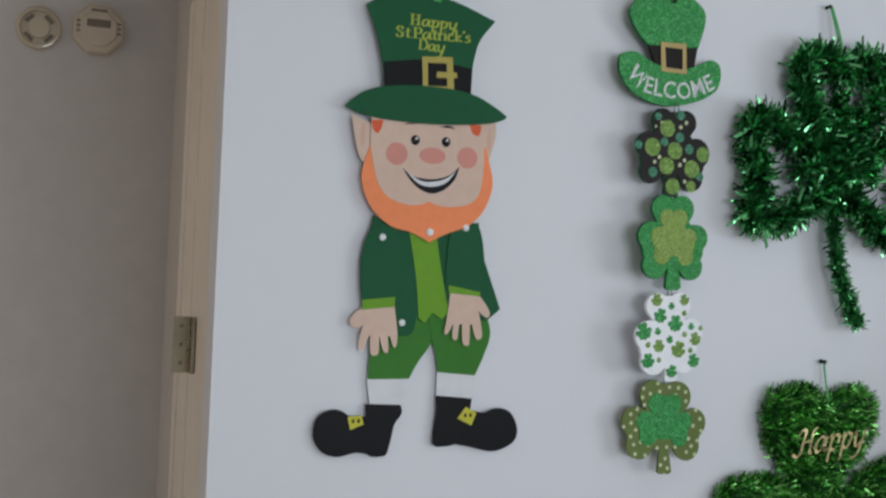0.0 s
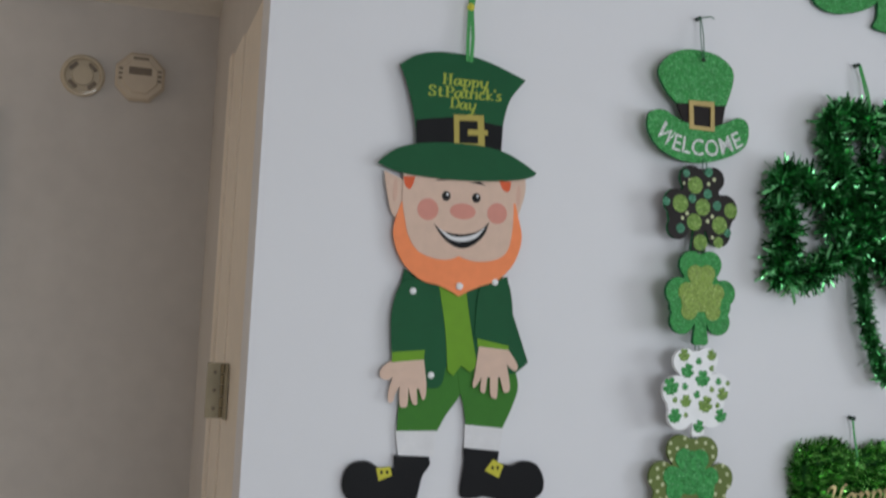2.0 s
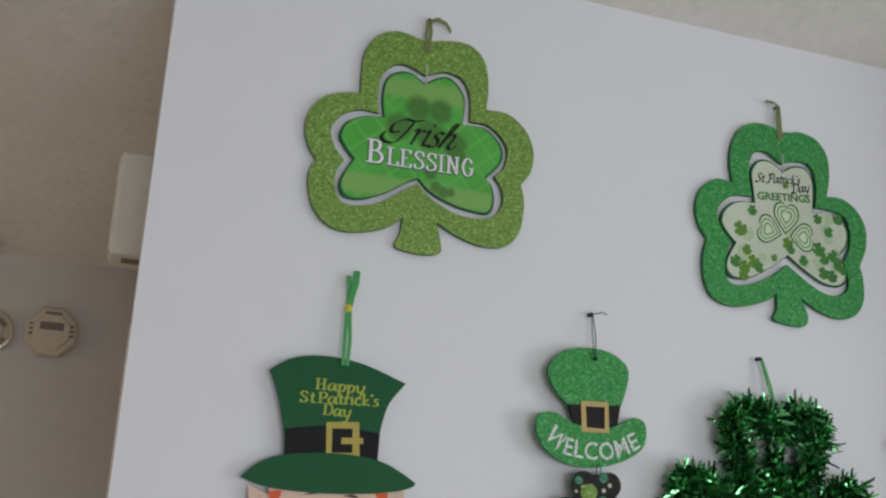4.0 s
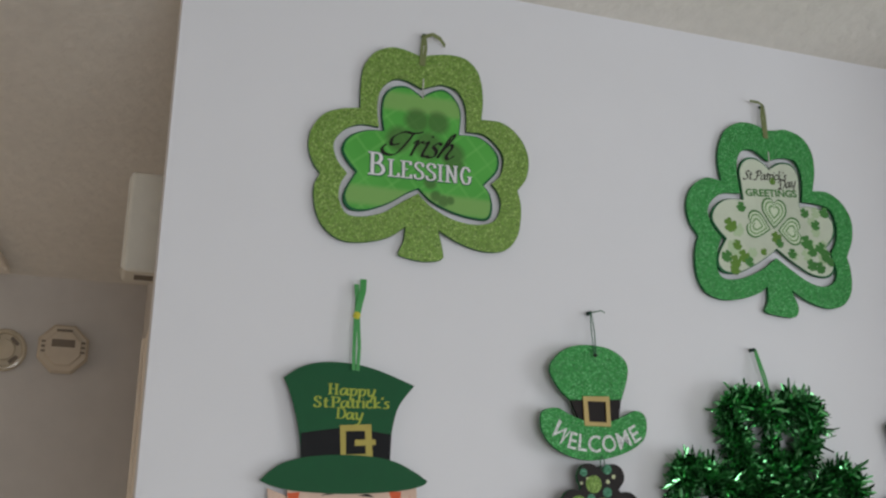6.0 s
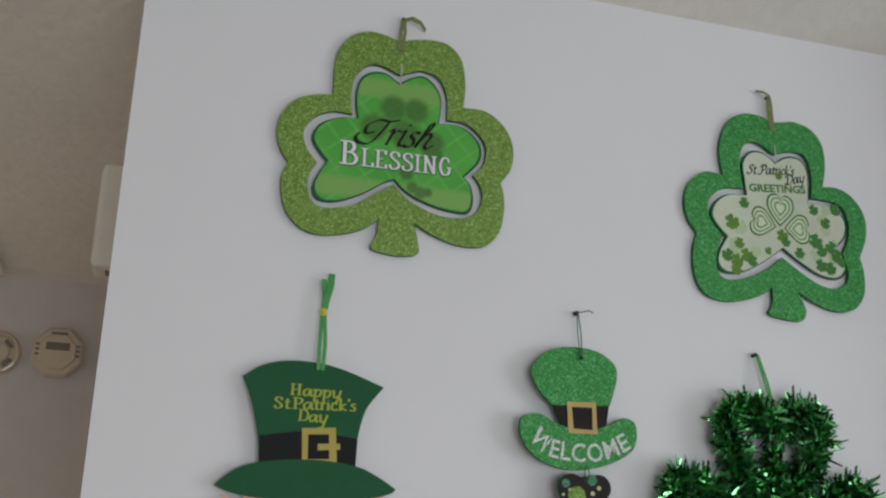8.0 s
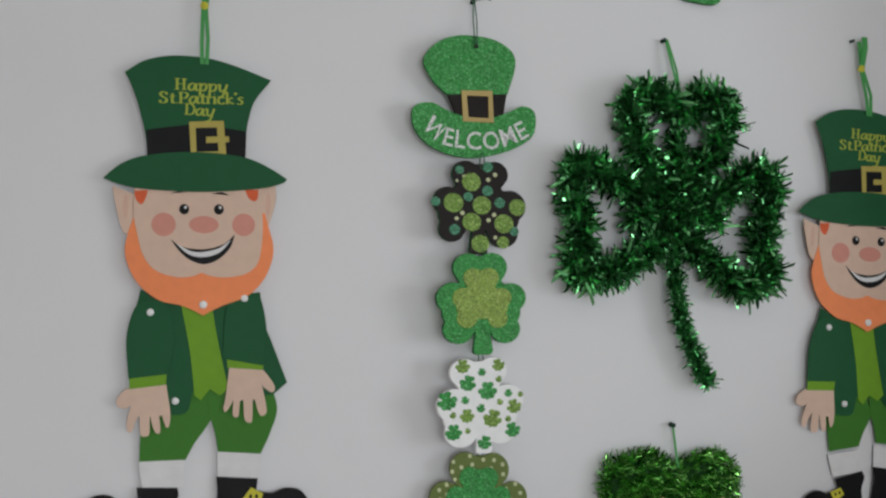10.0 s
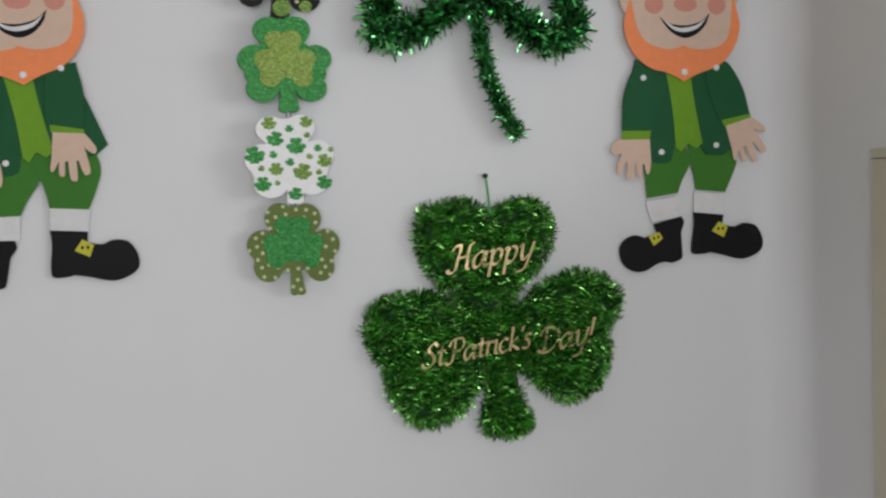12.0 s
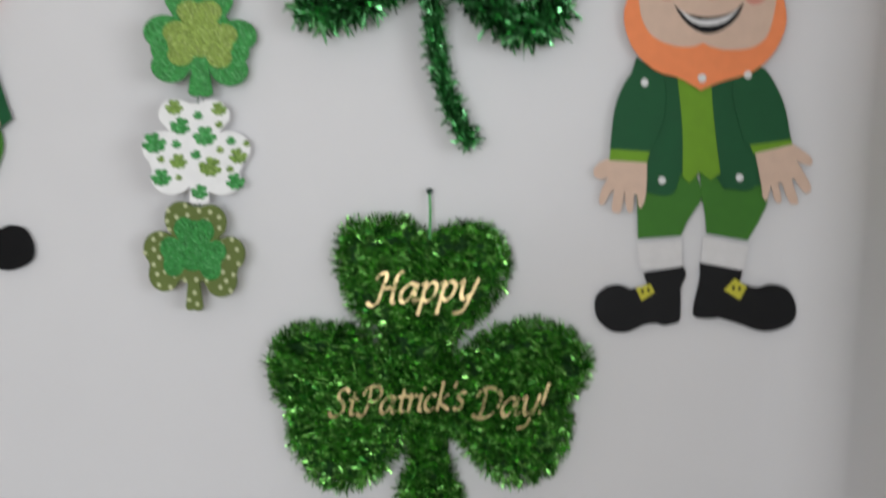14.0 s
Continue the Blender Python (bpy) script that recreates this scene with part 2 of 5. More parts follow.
def smooth_outline(points, steps=5):
    """A closed outline through points in millimetres; a third number marks a sharp corner."""
    n, out = len(points), []
    p = [Vector(q[:2]) for q in points]
    sharp = [len(q) > 2 for q in points]
    for i in range(n):
        j = (i + 1) % n
        if sharp[i] and sharp[j]:
            out.append(p[i])
            continue
        a = p[j] - p[i] if sharp[i] else (p[j] - p[i - 1]) / 2
        b = p[j] - p[i] if sharp[j] else (p[(j + 1) % n] - p[i]) / 2
        for k in range(steps):
            t = k / steps
            out.append(p[i] * (2 * t**3 - 3 * t**2 + 1) + a * (t**3 - 2 * t**2 + t) + p[j] * (3 * t**2 - 2 * t**3) + b * (t**3 - t**2))
    return out


def open_curve(points, steps=6):
    p = [Vector(q[:2]) for q in points]
    out = []
    for i in range(len(p) - 1):
        a = (p[i + 1] - p[max(i - 1, 0)]) / 2
        b = (p[min(i + 2, len(p) - 1)] - p[i]) / 2
        for k in range(steps):
            t = k / steps
            out.append(p[i] * (2 * t**3 - 3 * t**2 + 1) + a * (t**3 - 2 * t**2 + t) + p[i + 1] * (3 * t**2 - 2 * t**3) + b * (t**3 - t**2))
    return out + [p[-1]]


def round_outline(x, z, rx, rz=None, n=20):
    rz = rz or rx
    return [Vector((x + rx * math.cos(a), z + rz * math.sin(a))) for a in (2 * math.pi * k / n for k in range(n))]


def lobed_outline(circles, n=150):
    """The outline round overlapping circles, as seen from the middle of the first."""
    c = Vector(circles[0][:2])
    out = []
    for k in range(n):
        d = Vector((math.cos(2 * math.pi * k / n), math.sin(2 * math.pi * k / n)))
        best = 0.0
        for x, z, r in circles:
            v = Vector((x, z)) - c
            along, across = v.dot(d), v.cross(d)
            if abs(across) < r:
                best = max(best, along + math.sqrt(r * r - across * across))
        out.append(c + d * best)
    return out


def clover_outline(x, z, r, turn=0.0):
    leaf = [(x, z, r * 0.45)]
    for a in (90, 210, 330):
        for side in (-24, 24):
            w = radians(a + side + turn)
            leaf.append((x + 0.66 * r * math.cos(w), z + 0.66 * r * math.sin(w), r * 0.33))
    w = radians(270 + turn)
    leaf.append((x + 0.85 * r * math.cos(w), z + 0.85 * r * math.sin(w), r * 0.16))
    return lobed_outline(leaf, 48)


def scaled(outline, factor, middle):
    m = Vector(middle)
    return [m + (v - m) * factor for v in outline]


def slab(bm, outline, front, thick, mat=0, holes=(), rim=None, bevel=0.6):
    """A board cut to an outline (mm), its face at y = -front mm, with softened edges."""
    rim = mat if rim is None else rim
    loops = [list(outline), *[list(h) for h in holes]]
    area = lambda l: sum(a.cross(b) for a, b in zip(l, l[1:] + l[:1]))
    loops = [l if (area(l) > 0) == (n == 0) else l[::-1] for n, l in enumerate(loops)]
    bevel = min(bevel, thick * 0.45)
    rings = []
    for l in loops:
        ring = []
        for i, v in enumerate(l):
            d = l[(i + 1) % len(l)] - l[i - 1]
            d = d.normalized() if d.length > 1e-6 else Vector((1, 0))
            inner = v + Vector((-d.y, d.x)) * bevel
            ring.append([bm.verts.new((p.x / 1000, -y / 1000, p.y / 1000)) for p, y in ((inner, front), (v, front - bevel), (v, front - thick))])
        rings.append(ring)
    flat = [r for ring in rings for r in ring]
    tris = tessellate_polygon([[Vector((v.x, v.y, 0)) for v in l] for l in loops])
    for t in tris:
        for level in (0, 2):
            try:
                f = bm.faces.new([flat[i][level] for i in t])
                f.material_index = mat
            except ValueError:
                pass
    for ring in rings:
        for a, b in zip(ring, ring[1:] + ring[:1]):
            for level in (0, 1):
                f = bm.faces.new((a[level], b[level], b[level + 1], a[level + 1]))
                f.material_index = mat if level == 0 else rim
    return bm


def sheet(outline, front, thick, **more):
    return slab(bmesh.new(), outline, front, thick, **more)


def text_mesh(body, shear=0.0, bold=0.0, spacing=1.0):
    cu = bpy.data.curves.new("lettering", "FONT")
    cu.body, cu.size, cu.shear, cu.offset, cu.extrude, cu.space_character = body, 1.0, shear, bold, 0.01, spacing
    cu.resolution_u = 3
    ob = new("lettering", cu)
    bpy.context.view_layer.update()
    me = bpy.data.meshes.new_from_object(ob.evaluated_get(bpy.context.evaluated_depsgraph_get()))
    bpy.data.objects.remove(ob)
    bpy.data.curves.remove(cu)
    return me


def lettering(bm, body, line, high, front, mat=0, shear=0.0, bold=0.0, thick=0.5, spacing=1.0, first=1.0):
    """Letters along a base line (points in mm, two or more), capitals as high as given. first: how much taller the first letter is."""
    me = text_mesh(body, shear, bold, spacing)
    xs = [v.co.x for v in me.vertices]
    lo, hi = min(xs), max(xs)
    path = open_curve(line, 12) if len(line) > 2 else [Vector(line[0]).lerp(Vector(line[1]), k / 24) for k in range(25)]
    runs = [0.0]
    for a, b in zip(path, path[1:]):
        runs.append(runs[-1] + (b - a).length)
    start = len(bm.verts)
    begun = len(bm.faces)
    bm.from_mesh(me)
    bm.verts.ensure_lookup_table()
    bm.faces.ensure_lookup_table()
    big = (hi - lo) * 0.125
    for v in bm.verts[start:]:
        s = (v.co.x - lo) / (hi - lo) * runs[-1]
        i = min(max(int(np.searchsorted(runs, s)) - 1, 0), len(path) - 2)
        d = (path[i + 1] - path[i]).normalized()
        tall = first if v.co.x - lo < big else 1.0
        p = path[i] + d * (s - runs[i]) + Vector((-d.y, d.x)) * (v.co.y / 0.70 * high * tall)
        v.co = Vector((p.x / 1000, (-front - (thick / 2 if v.co.z > 0 else -thick / 2)) / 1000, p.y / 1000))
    for f in bm.faces[begun:]:
        f.material_index = mat
    bpy.data.meshes.remove(me)
    return bm


# pen-drawn letters: strokes of points (small letters 1 high), then the advance
SCRIPT, SERIF = {}, {}
SCRIPT["H"] = ([[(-0.15, 1.3), (0.05, 1.6), (0.38, 1.55), (0.3, 0.8), (0.2, 0.05), (-0.1, -0.1), (-0.35, 0.1)], [(1.25, 1.7), (0.98, 1.5), (0.92, 0.8), (0.95, 0.1), (1.15, 0.0)], [(0.3, 0.8), (0.92, 0.85)]], 1.3)
SCRIPT["a"] = ([[(0.75, 0.9), (0.45, 1.0), (0.1, 0.65), (0.1, 0.2), (0.3, 0.0), (0.6, 0.3), (0.75, 0.9)], [(0.84, 1.0), (0.79, 0.3), (0.88, 0.02), (1.1, 0.17)]], 1.06)
SCRIPT["p"] = ([[(0.0, 0.85), (0.2, 1.0), (0.2, 0.4), (0.15, -0.75)], [(0.2, 0.6), (0.5, 1.0), (0.8, 0.8), (0.75, 0.3), (0.5, 0.0), (0.2, 0.15)]], 0.98)
SCRIPT["y"] = ([[(0.0, 0.85), (0.2, 1.0), (0.22, 0.3), (0.4, 0.0), (0.7, 0.3)], [(0.95, 1.1), (0.75, 0.2), (0.5, -0.6), (0.0, -0.75)]], 0.95)
SCRIPT["S"] = ([[(0.95, 1.4), (0.7, 1.65), (0.35, 1.5), (0.3, 1.15), (0.65, 0.8), (0.75, 0.35), (0.4, 0.0), (0.0, 0.05), (-0.1, 0.3)]], 1.0)
SCRIPT["t"] = ([[(0.3, 1.4), (0.25, 0.5), (0.3, 0.05), (0.55, 0.12)], [(0.0, 0.95), (0.6, 1.0)]], 0.58)
SCRIPT["."] = ([[(0.05, 0.06), (0.2, 0.06)]], 0.35)
SCRIPT[" "] = ([], 0.4)
SCRIPT["P"] = ([[(0.35, 1.6), (0.35, 0.8), (0.2, 0.05), (-0.1, -0.05), (-0.25, 0.1)], [(-0.1, 1.2), (0.15, 1.6), (0.7, 1.7), (1.05, 1.35), (0.9, 0.9), (0.4, 0.75)]], 1.12)
SCRIPT["r"] = ([[(0.0, 0.85), (0.2, 1.0), (0.2, 0.0)], [(0.2, 0.6), (0.4, 0.95), (0.6, 0.95)]], 0.65)
SCRIPT["i"] = ([[(0.0, 0.85), (0.2, 1.0), (0.18, 0.15), (0.4, 0.05)], [(0.22, 1.36), (0.36, 1.4)]], 0.45)
SCRIPT["c"] = ([[(0.65, 0.85), (0.4, 1.0), (0.1, 0.65), (0.12, 0.2), (0.4, 0.0), (0.7, 0.2)]], 0.75)
SCRIPT["k"] = ([[(0.1, 1.65), (0.22, 1.6), (0.18, 0.8), (0.15, 0.0)], [(0.7, 0.95), (0.2, 0.5), (0.5, 0.25), (0.85, 0.0)]], 0.85)
SCRIPT["'"] = ([[(0.2, 1.65), (0.1, 1.3)]], 0.3)
SCRIPT["s"] = ([[(0.6, 0.9), (0.35, 1.0), (0.15, 0.75), (0.45, 0.45), (0.45, 0.1), (0.15, 0.0), (0.0, 0.12)]], 0.65)
SCRIPT["h"] = ([[(0.0, 0.1), (0.3, 1.0), (0.42, 1.6), (0.25, 1.55), (0.12, 0.7), (0.05, 0.0)], [(0.1, 0.5), (0.4, 0.95), (0.6, 0.8), (0.5, 0.2), (0.7, 0.0), (0.95, 0.25)]], 0.9)
SCRIPT["I"] = ([[(0.25, 0.75), (-0.2, 0.65), (-0.3, 1.15), (0.2, 1.55), (0.75, 1.5), (1.25, 1.65)], [(0.75, 1.5), (0.6, 0.8), (0.3, 0.05), (-0.25, 0.0), (-0.6, 0.3), (-0.5, 0.65)]], 1.0)
SCRIPT["D"] = ([[(0.3, 1.55), (0.3, 0.6), (0.2, 0.05)], [(-0.15, 1.2), (0.1, 1.6), (0.7, 1.65), (1.2, 1.2), (1.1, 0.45), (0.6, 0.0), (0.1, 0.02), (-0.2, 0.2)]], 1.35)
SCRIPT["!"] = ([[(0.35, 1.7), (0.2, 0.5)], [(0.1, 0.06), (0.24, 0.06)]], 0.4)
STEM, HEAD, FOOT = [(0.15, 1.6), (0.15, 0.0)], [(-0.1, 1.56), (0.4, 1.56)], [(-0.1, 0.04), (0.4, 0.04)]
SERIF["B"] = ([STEM, HEAD, FOOT, [(0.15, 1.56), (0.55, 1.5), (0.65, 1.2), (0.5, 0.88), (0.15, 0.82)], [(0.15, 0.82), (0.6, 0.78), (0.8, 0.4), (0.6, 0.08), (0.15, 0.04)]], 1.12)
SERIF["L"] = ([STEM, HEAD, [(-0.1, 0.04), (0.75, 0.04)], [(0.75, 0.0), (0.75, 0.38)]], 0.98)
SERIF["E"] = ([STEM, [(-0.1, 1.56), (0.7, 1.56)], [(0.7, 1.6), (0.7, 1.25)], [(0.15, 0.82), (0.5, 0.82)], [(-0.1, 0.04), (0.75, 0.04)], [(0.75, 0.0), (0.75, 0.36)]], 1.02)
SERIF["S"] = ([[(0.68, 1.2), (0.6, 1.5), (0.25, 1.56), (0.08, 1.22), (0.3, 0.9), (0.6, 0.65), (0.65, 0.25), (0.35, 0.03), (0.08, 0.12), (0.02, 0.42)]], 0.95)
SERIF["I"] = ([STEM, HEAD, FOOT], 0.62)
SERIF["N"] = ([[(0.12, 1.6), (0.12, 0.0)], [(0.12, 1.6), (0.75, 0.0)], [(0.75, 0.0), (0.75, 1.6)], [(-0.1, 1.56), (0.2, 1.56)], [(-0.1, 0.04), (0.35, 0.04)], [(0.55, 1.56), (0.95, 1.56)]], 1.18)
SERIF["G"] = ([[(0.72, 1.2), (0.55, 1.54), (0.25, 1.5), (0.05, 0.8), (0.25, 0.08), (0.6, 0.08), (0.72, 0.35), (0.72, 0.7)], [(0.5, 0.7), (0.9, 0.7)]], 1.0)

BOOK = dict(SCRIPT)
BOOK["H"] = ([STEM, HEAD, FOOT, [(0.85, 1.6), (0.85, 0.0)], [(0.6, 1.56), (1.1, 1.56)], [(0.6, 0.04), (1.1, 0.04)], [(0.15, 0.82), (0.85, 0.82)]], 1.25)
BOOK["P"] = ([STEM, HEAD, FOOT, [(0.15, 1.56), (0.65, 1.5), (0.82, 1.18), (0.62, 0.78), (0.15, 0.72)]], 0.95)
BOOK["D"] = ([STEM, HEAD, FOOT, [(0.15, 1.56), (0.7, 1.5), (1.0, 0.85), (0.75, 0.15), (0.15, 0.04)]], 1.15)
BOOK["S"] = SERIF["S"]
BOOK["r"] = ([[(0.05, 0.95), (0.2, 0.95), (0.2, 0.0)], [(0.0, 0.04), (0.42, 0.04)], [(0.2, 0.65), (0.4, 0.95), (0.6, 0.9)]], 0.65)
BOOK["i"] = ([[(0.02, 0.95), (0.2, 0.95), (0.2, 0.0)], [(0.02, 0.04), (0.4, 0.04)], [(0.12, 1.36), (0.28, 1.36)]], 0.48)
BOOK["k"] = ([[(0.02, 1.6), (0.2, 1.6), (0.2, 0.0)], [(0.02, 0.04), (0.4, 0.04)], [(0.75, 0.95), (0.25, 0.5), (0.5, 0.25), (0.85, 0.02)]], 0.9)


def penned(words, line, high, front, thick=0.6, glyphs=SCRIPT, slant=0.3, thin=0.09, heavy=0.24, nib=40, first=1.0, only=None):
    """Words drawn with a broad pen from one point to another (mm), capitals as high as given."""
    bm = bmesh.new()
    a, b = Vector(line[0]), Vector(line[1])
    run = sum(glyphs[c][1] * (first if n == 0 else 1) for n, c in enumerate(words)) - 0.15
    along = (b - a) / run
    d = along.normalized()
    up = Vector((-d.y, d.x)) * (high / 1.65)
    x = 0.0
    for n, c in enumerate(words):
        size = first if n == 0 else 1.0
        for m, stroke in enumerate(glyphs[c][0] if only in (None, n) else ()):
            pts = open_curve(stroke, 6) if len(stroke) > 2 else [Vector(stroke[0]), Vector(stroke[1])]
            level = front + 0.02 * m + 0.01 * (n % 2)
            last = None
            for k, p in enumerate(pts):
                way = (pts[min(k + 1, len(pts) - 1)] - pts[max(k - 1, 0)]).normalized()
                w = (thin + (heavy - thin) * abs(math.sin(math.atan2(way.y, way.x) - radians(nib)))) / 2
                row = []
                for side in (-1, 1):
                    q = p + Vector((-way.y, way.x)) * w * side
                    s = a + along * (x + (q.x + q.y * slant) * size) + up * (q.y * size)
                    row += [bm.verts.new((s.x / 1000, -lv / 1000, s.y / 1000)) for lv in (level, level - thick)]
                if last:
                    l0, l1, r0, r1 = last
                    n0, n1, m0, m1 = row
                    for f in ((l0, n0, m0, r0), (l1, r1, m1, n1), (l0, l1, n1, n0), (r0, m0, m1, r1)):
                        bm.faces.new(f)
                last = row
        x += glyphs[c][1] * size
    bmesh.ops.recalc_face_normals(bm, faces=bm.faces)
    return bm


def lathe(bm, profile, middle, segments=18, axis="y", mat=0):
    """A turned piece: rows of (radius, height) in metres along an axis."""
    rings = []
    for r, h in profile:
        ring = []
        for k in range(segments):
            a = 2 * math.pi * k / segments
            u, v = r * math.cos(a), r * math.sin(a)
            ring.append(bm.verts.new(Vector(middle) + (Vector((u, h, v)) if axis == "y" else Vector((u, v, h)))))
        rings.append(ring)
    for a, b in zip(rings, rings[1:]):
        for k in range(segments):
            bm.faces.new((a[k], a[(k + 1) % segments], b[(k + 1) % segments], b[k])).material_index = mat
    for ring in (rings[0], rings[-1]):
        bm.faces.new(ring).material_index = mat
    return bm


def tube(bm, points, radius, sides=6, mat=0):
    rings = []
    pts = [Vector(p) for p in points]
    for i, p in enumerate(pts):
        d = (pts[min(i + 1, len(pts) - 1)] - pts[max(i - 1, 0)]).normalized()
        a = d.orthogonal().normalized()
        b = d.cross(a)
        rings.append([bm.verts.new(p + radius * (a * math.cos(2 * math.pi * k / sides) + b * math.sin(2 * math.pi * k / sides))) for k in range(sides)])
    for r, s in zip(rings, rings[1:]):
        for k in range(sides):
            bm.faces.new((r[k], r[(k + 1) % sides], s[(k + 1) % sides], s[k])).material_index = mat
    for r in (rings[0], rings[-1]):
        bm.faces.new(r).material_index = mat
    return bm


def strip(bm, points, width, mat=0, thick=0.0006, side=(1, 0, 0)):
    """A ribbon with thickness along points in metres."""
    rows = []
    for n, p in enumerate(points):
        s = Vector(side).normalized() * width / 2
        p = Vector(p)
        rows.append([bm.verts.new(p + q) for q in (-s + Vector((0, thick, 0)), s + Vector((0, thick, 0)), s - Vector((0, thick, 0)), -s - Vector((0, thick, 0)))])
    for a, b in zip(rows, rows[1:]):
        for k in range(4):
            bm.faces.new((a[k], a[(k + 1) % 4], b[(k + 1) % 4], b[k])).material_index = mat
    bm.faces.new(rows[0])
    bm.faces.new(rows[-1])
    return bm


# ---- the room ----
RIDGE, FALL = 2.72, 0.212
FAR = 1.50


def wall(name, *rows, mat=PAINT, label="smooth lavender-white painted wall"):
    bm = boxes(*rows)
    for v in bm.verts:
        if v.co.z > 2.85:  # walls that meet the sloping ceiling
            v.co.z = RIDGE - FALL * v.co.y + 0.05
    return part(name, bm, mat, None, label, "wall", kind="structure")


wall("wall_main", (0.09, 3.8, 0.0, 0.10, 0.0, RIDGE + 0.02))
wall("wall_stub", (1.80, 1.90, -0.345, 0.0, 0.0, 2.9), label="short lavender-white wall stub at the inside corner")
cove = bmesh.new()
arc = [(1.80 - 0.095 * (1 - math.sin(a)), -0.095 * (1 - math.cos(a))) for a in (radians(90 * k / 30) for k in range(31))]
prof = [*arc, (1.8005, 0.0005)]
foot, head = ([cove.verts.new((x, y, z)) for x, y in prof] for z in (0.0, RIDGE + 0.04))
for k in range(len(prof)):
    cove.faces.new((foot[k], foot[(k + 1) % len(prof)], head[(k + 1) % len(prof)], head[k]))
cove.faces.new(foot)
cove.faces.new(head)
part("corner_trim", cove, PAINT, None, "rounded lavender-white inside wall corner", "trim", kind="structure")
wall("wall_hall_side", (0.12, 0.22, 0.10, FAR, 0.0, 2.9), mat=HALL, label="beige painted side wall of the dim hall")
wall("wall_hall_far", (-2.6, 0.22, FAR, FAR + 0.1, 0.0, 2.9), mat=HALL, label="beige painted far wall of the dim hall")
# out-of-view wall, with an opening added for the hall fill lamp
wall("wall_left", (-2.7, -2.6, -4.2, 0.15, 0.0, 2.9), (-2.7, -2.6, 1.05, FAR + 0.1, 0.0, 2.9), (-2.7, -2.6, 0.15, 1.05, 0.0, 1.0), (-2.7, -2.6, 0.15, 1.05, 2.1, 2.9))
wall("wall_right", (3.8, 3.9, -4.3, -3.85, 0.0, 2.9), (3.8, 3.9, -1.55, 0.1, 0.0, 2.9), (3.8, 3.9, -3.85, -1.55, 0.0, 0.85), (3.8, 3.9, -3.85, -1.55, 2.25, 2.9))
# unseen back wall, opened where the added frontal fill stands
wall("wall_back", (-2.7, -0.3, -4.3, -4.2, 0.0, 2.9), (1.7, 3.8, -4.3, -4.2, 0.0, 2.9), (-0.3, 1.7, -4.3, -4.2, 0.0, 0.85), (-0.3, 1.7, -4.3, -4.2, 2.15, 2.9))
# out of view; its tan is kept pale to bounce light upward
part("floor", boxes((-2.7, 3.9, -4.3, FAR + 0.1, -0.1, 0.0)), CARPET, None, "unseen beige cut-pile carpet floor", "floor", kind="structure")

bm = bmesh.new()
ya, yb = -4.3, FAR + 0.1
za, zb = RIDGE - FALL * ya, RIDGE - FALL * yb
low = [bm.verts.new(p) for p in ((-2.7, ya, za), (3.9, ya, za), (3.9, yb, zb), (-2.7, yb, zb))]
high = [bm.verts.new(v.co + Vector((0, 0, 0.12))) for v in low]
bm.faces.new(low)
bm.faces.new(high)
for k in range(4):
    bm.faces.new((low[k], low[(k + 1) % 4], high[(k + 1) % 4], high[k]))
part("ceiling", bm, CEILING, None, "sloping off-white ceiling with knockdown plaster texture", "ceiling", kind="structure")


def window(name, centre, wide, high, along):
    """A sliding window with frame, mullion and pane in a wall opening."""
    ob = thing(name, *centre, "unseen white sliding window with a centre mullion", "window", kind="structure")
    w, h = wide / 2, high / 2

    def bar(u0, u1, z0, z1, d=0.03):
        bm = bmesh.new()
        if along == "y":
            return box(bm, -d, d, u0, u1, z0, z1, bevel=0.004)
        return box(bm, u0, u1, -d, d, z0, z1, bevel=0.004)

    for row in ((-w, w, -h, -h + 0.05), (-w, w, h - 0.05, h), (-w, -w + 0.05, -h + 0.05, h - 0.05), (w - 0.05, w, -h + 0.05, h - 0.05)):
        part("window_frame", bar(*row), GLASS_FRAME, ob)
    part("mullion", bar(-0.025, 0.025, -h + 0.05, h - 0.05), GLASS_FRAME, ob)
    return ob


window("window_1", (3.85, -2.7, 1.55), 2.3, 1.4, "y")
# unseen window, added round the hall fill lamp
window("added_hall_window", (-2.65, 0.6, 1.55), 0.9, 1.1, "y")
# unseen window, added round the back fill lamp
window("added_back_window", (0.7, -4.25, 1.5), 2.0, 1.3, "x")

# ---- the hall ----
door_trim = thing("door_trim", 0.12, 0.62, 0.0, "cream wooden door casing on the hall wall", "trim", kind="structure")
for y0, y1, out in ((-0.42, -0.05, 0.010), (-0.05, 0.14, 0.014), (0.14, 0.20, 0.020), (0.20, 0.25, 0.016)):
    part("casing_board", boxes((-out, 0.0, y0, y1, 0.0, 2.13), bevel=0.002), TRIM, door_trim)

hinge = part("hinge", boxes((-0.040, -0.008, -0.002, 0.001, -0.055, 0.055), bevel=0.0008), HINGE_LEAF, door_trim, "dull brass butt hinge standing open")
hinge.matrix_basis = pose(-0.012, -0.14, 1.385)
part("leaf", boxes((-0.006, 0.0, -0.030, -0.003, -0.055, 0.055), bevel=0.0008), HINGE_LEAF, hinge)
for k in range(5):
    part("knuckle", lathe(bmesh.new(), [(0.0055, 0.001), (0.0065, 0.002), (0.0065, 0.020), (0.0055, 0.021)], (-0.007, -0.006, -0.055 + 0.022 * k), 12, "z"), METAL, hinge)
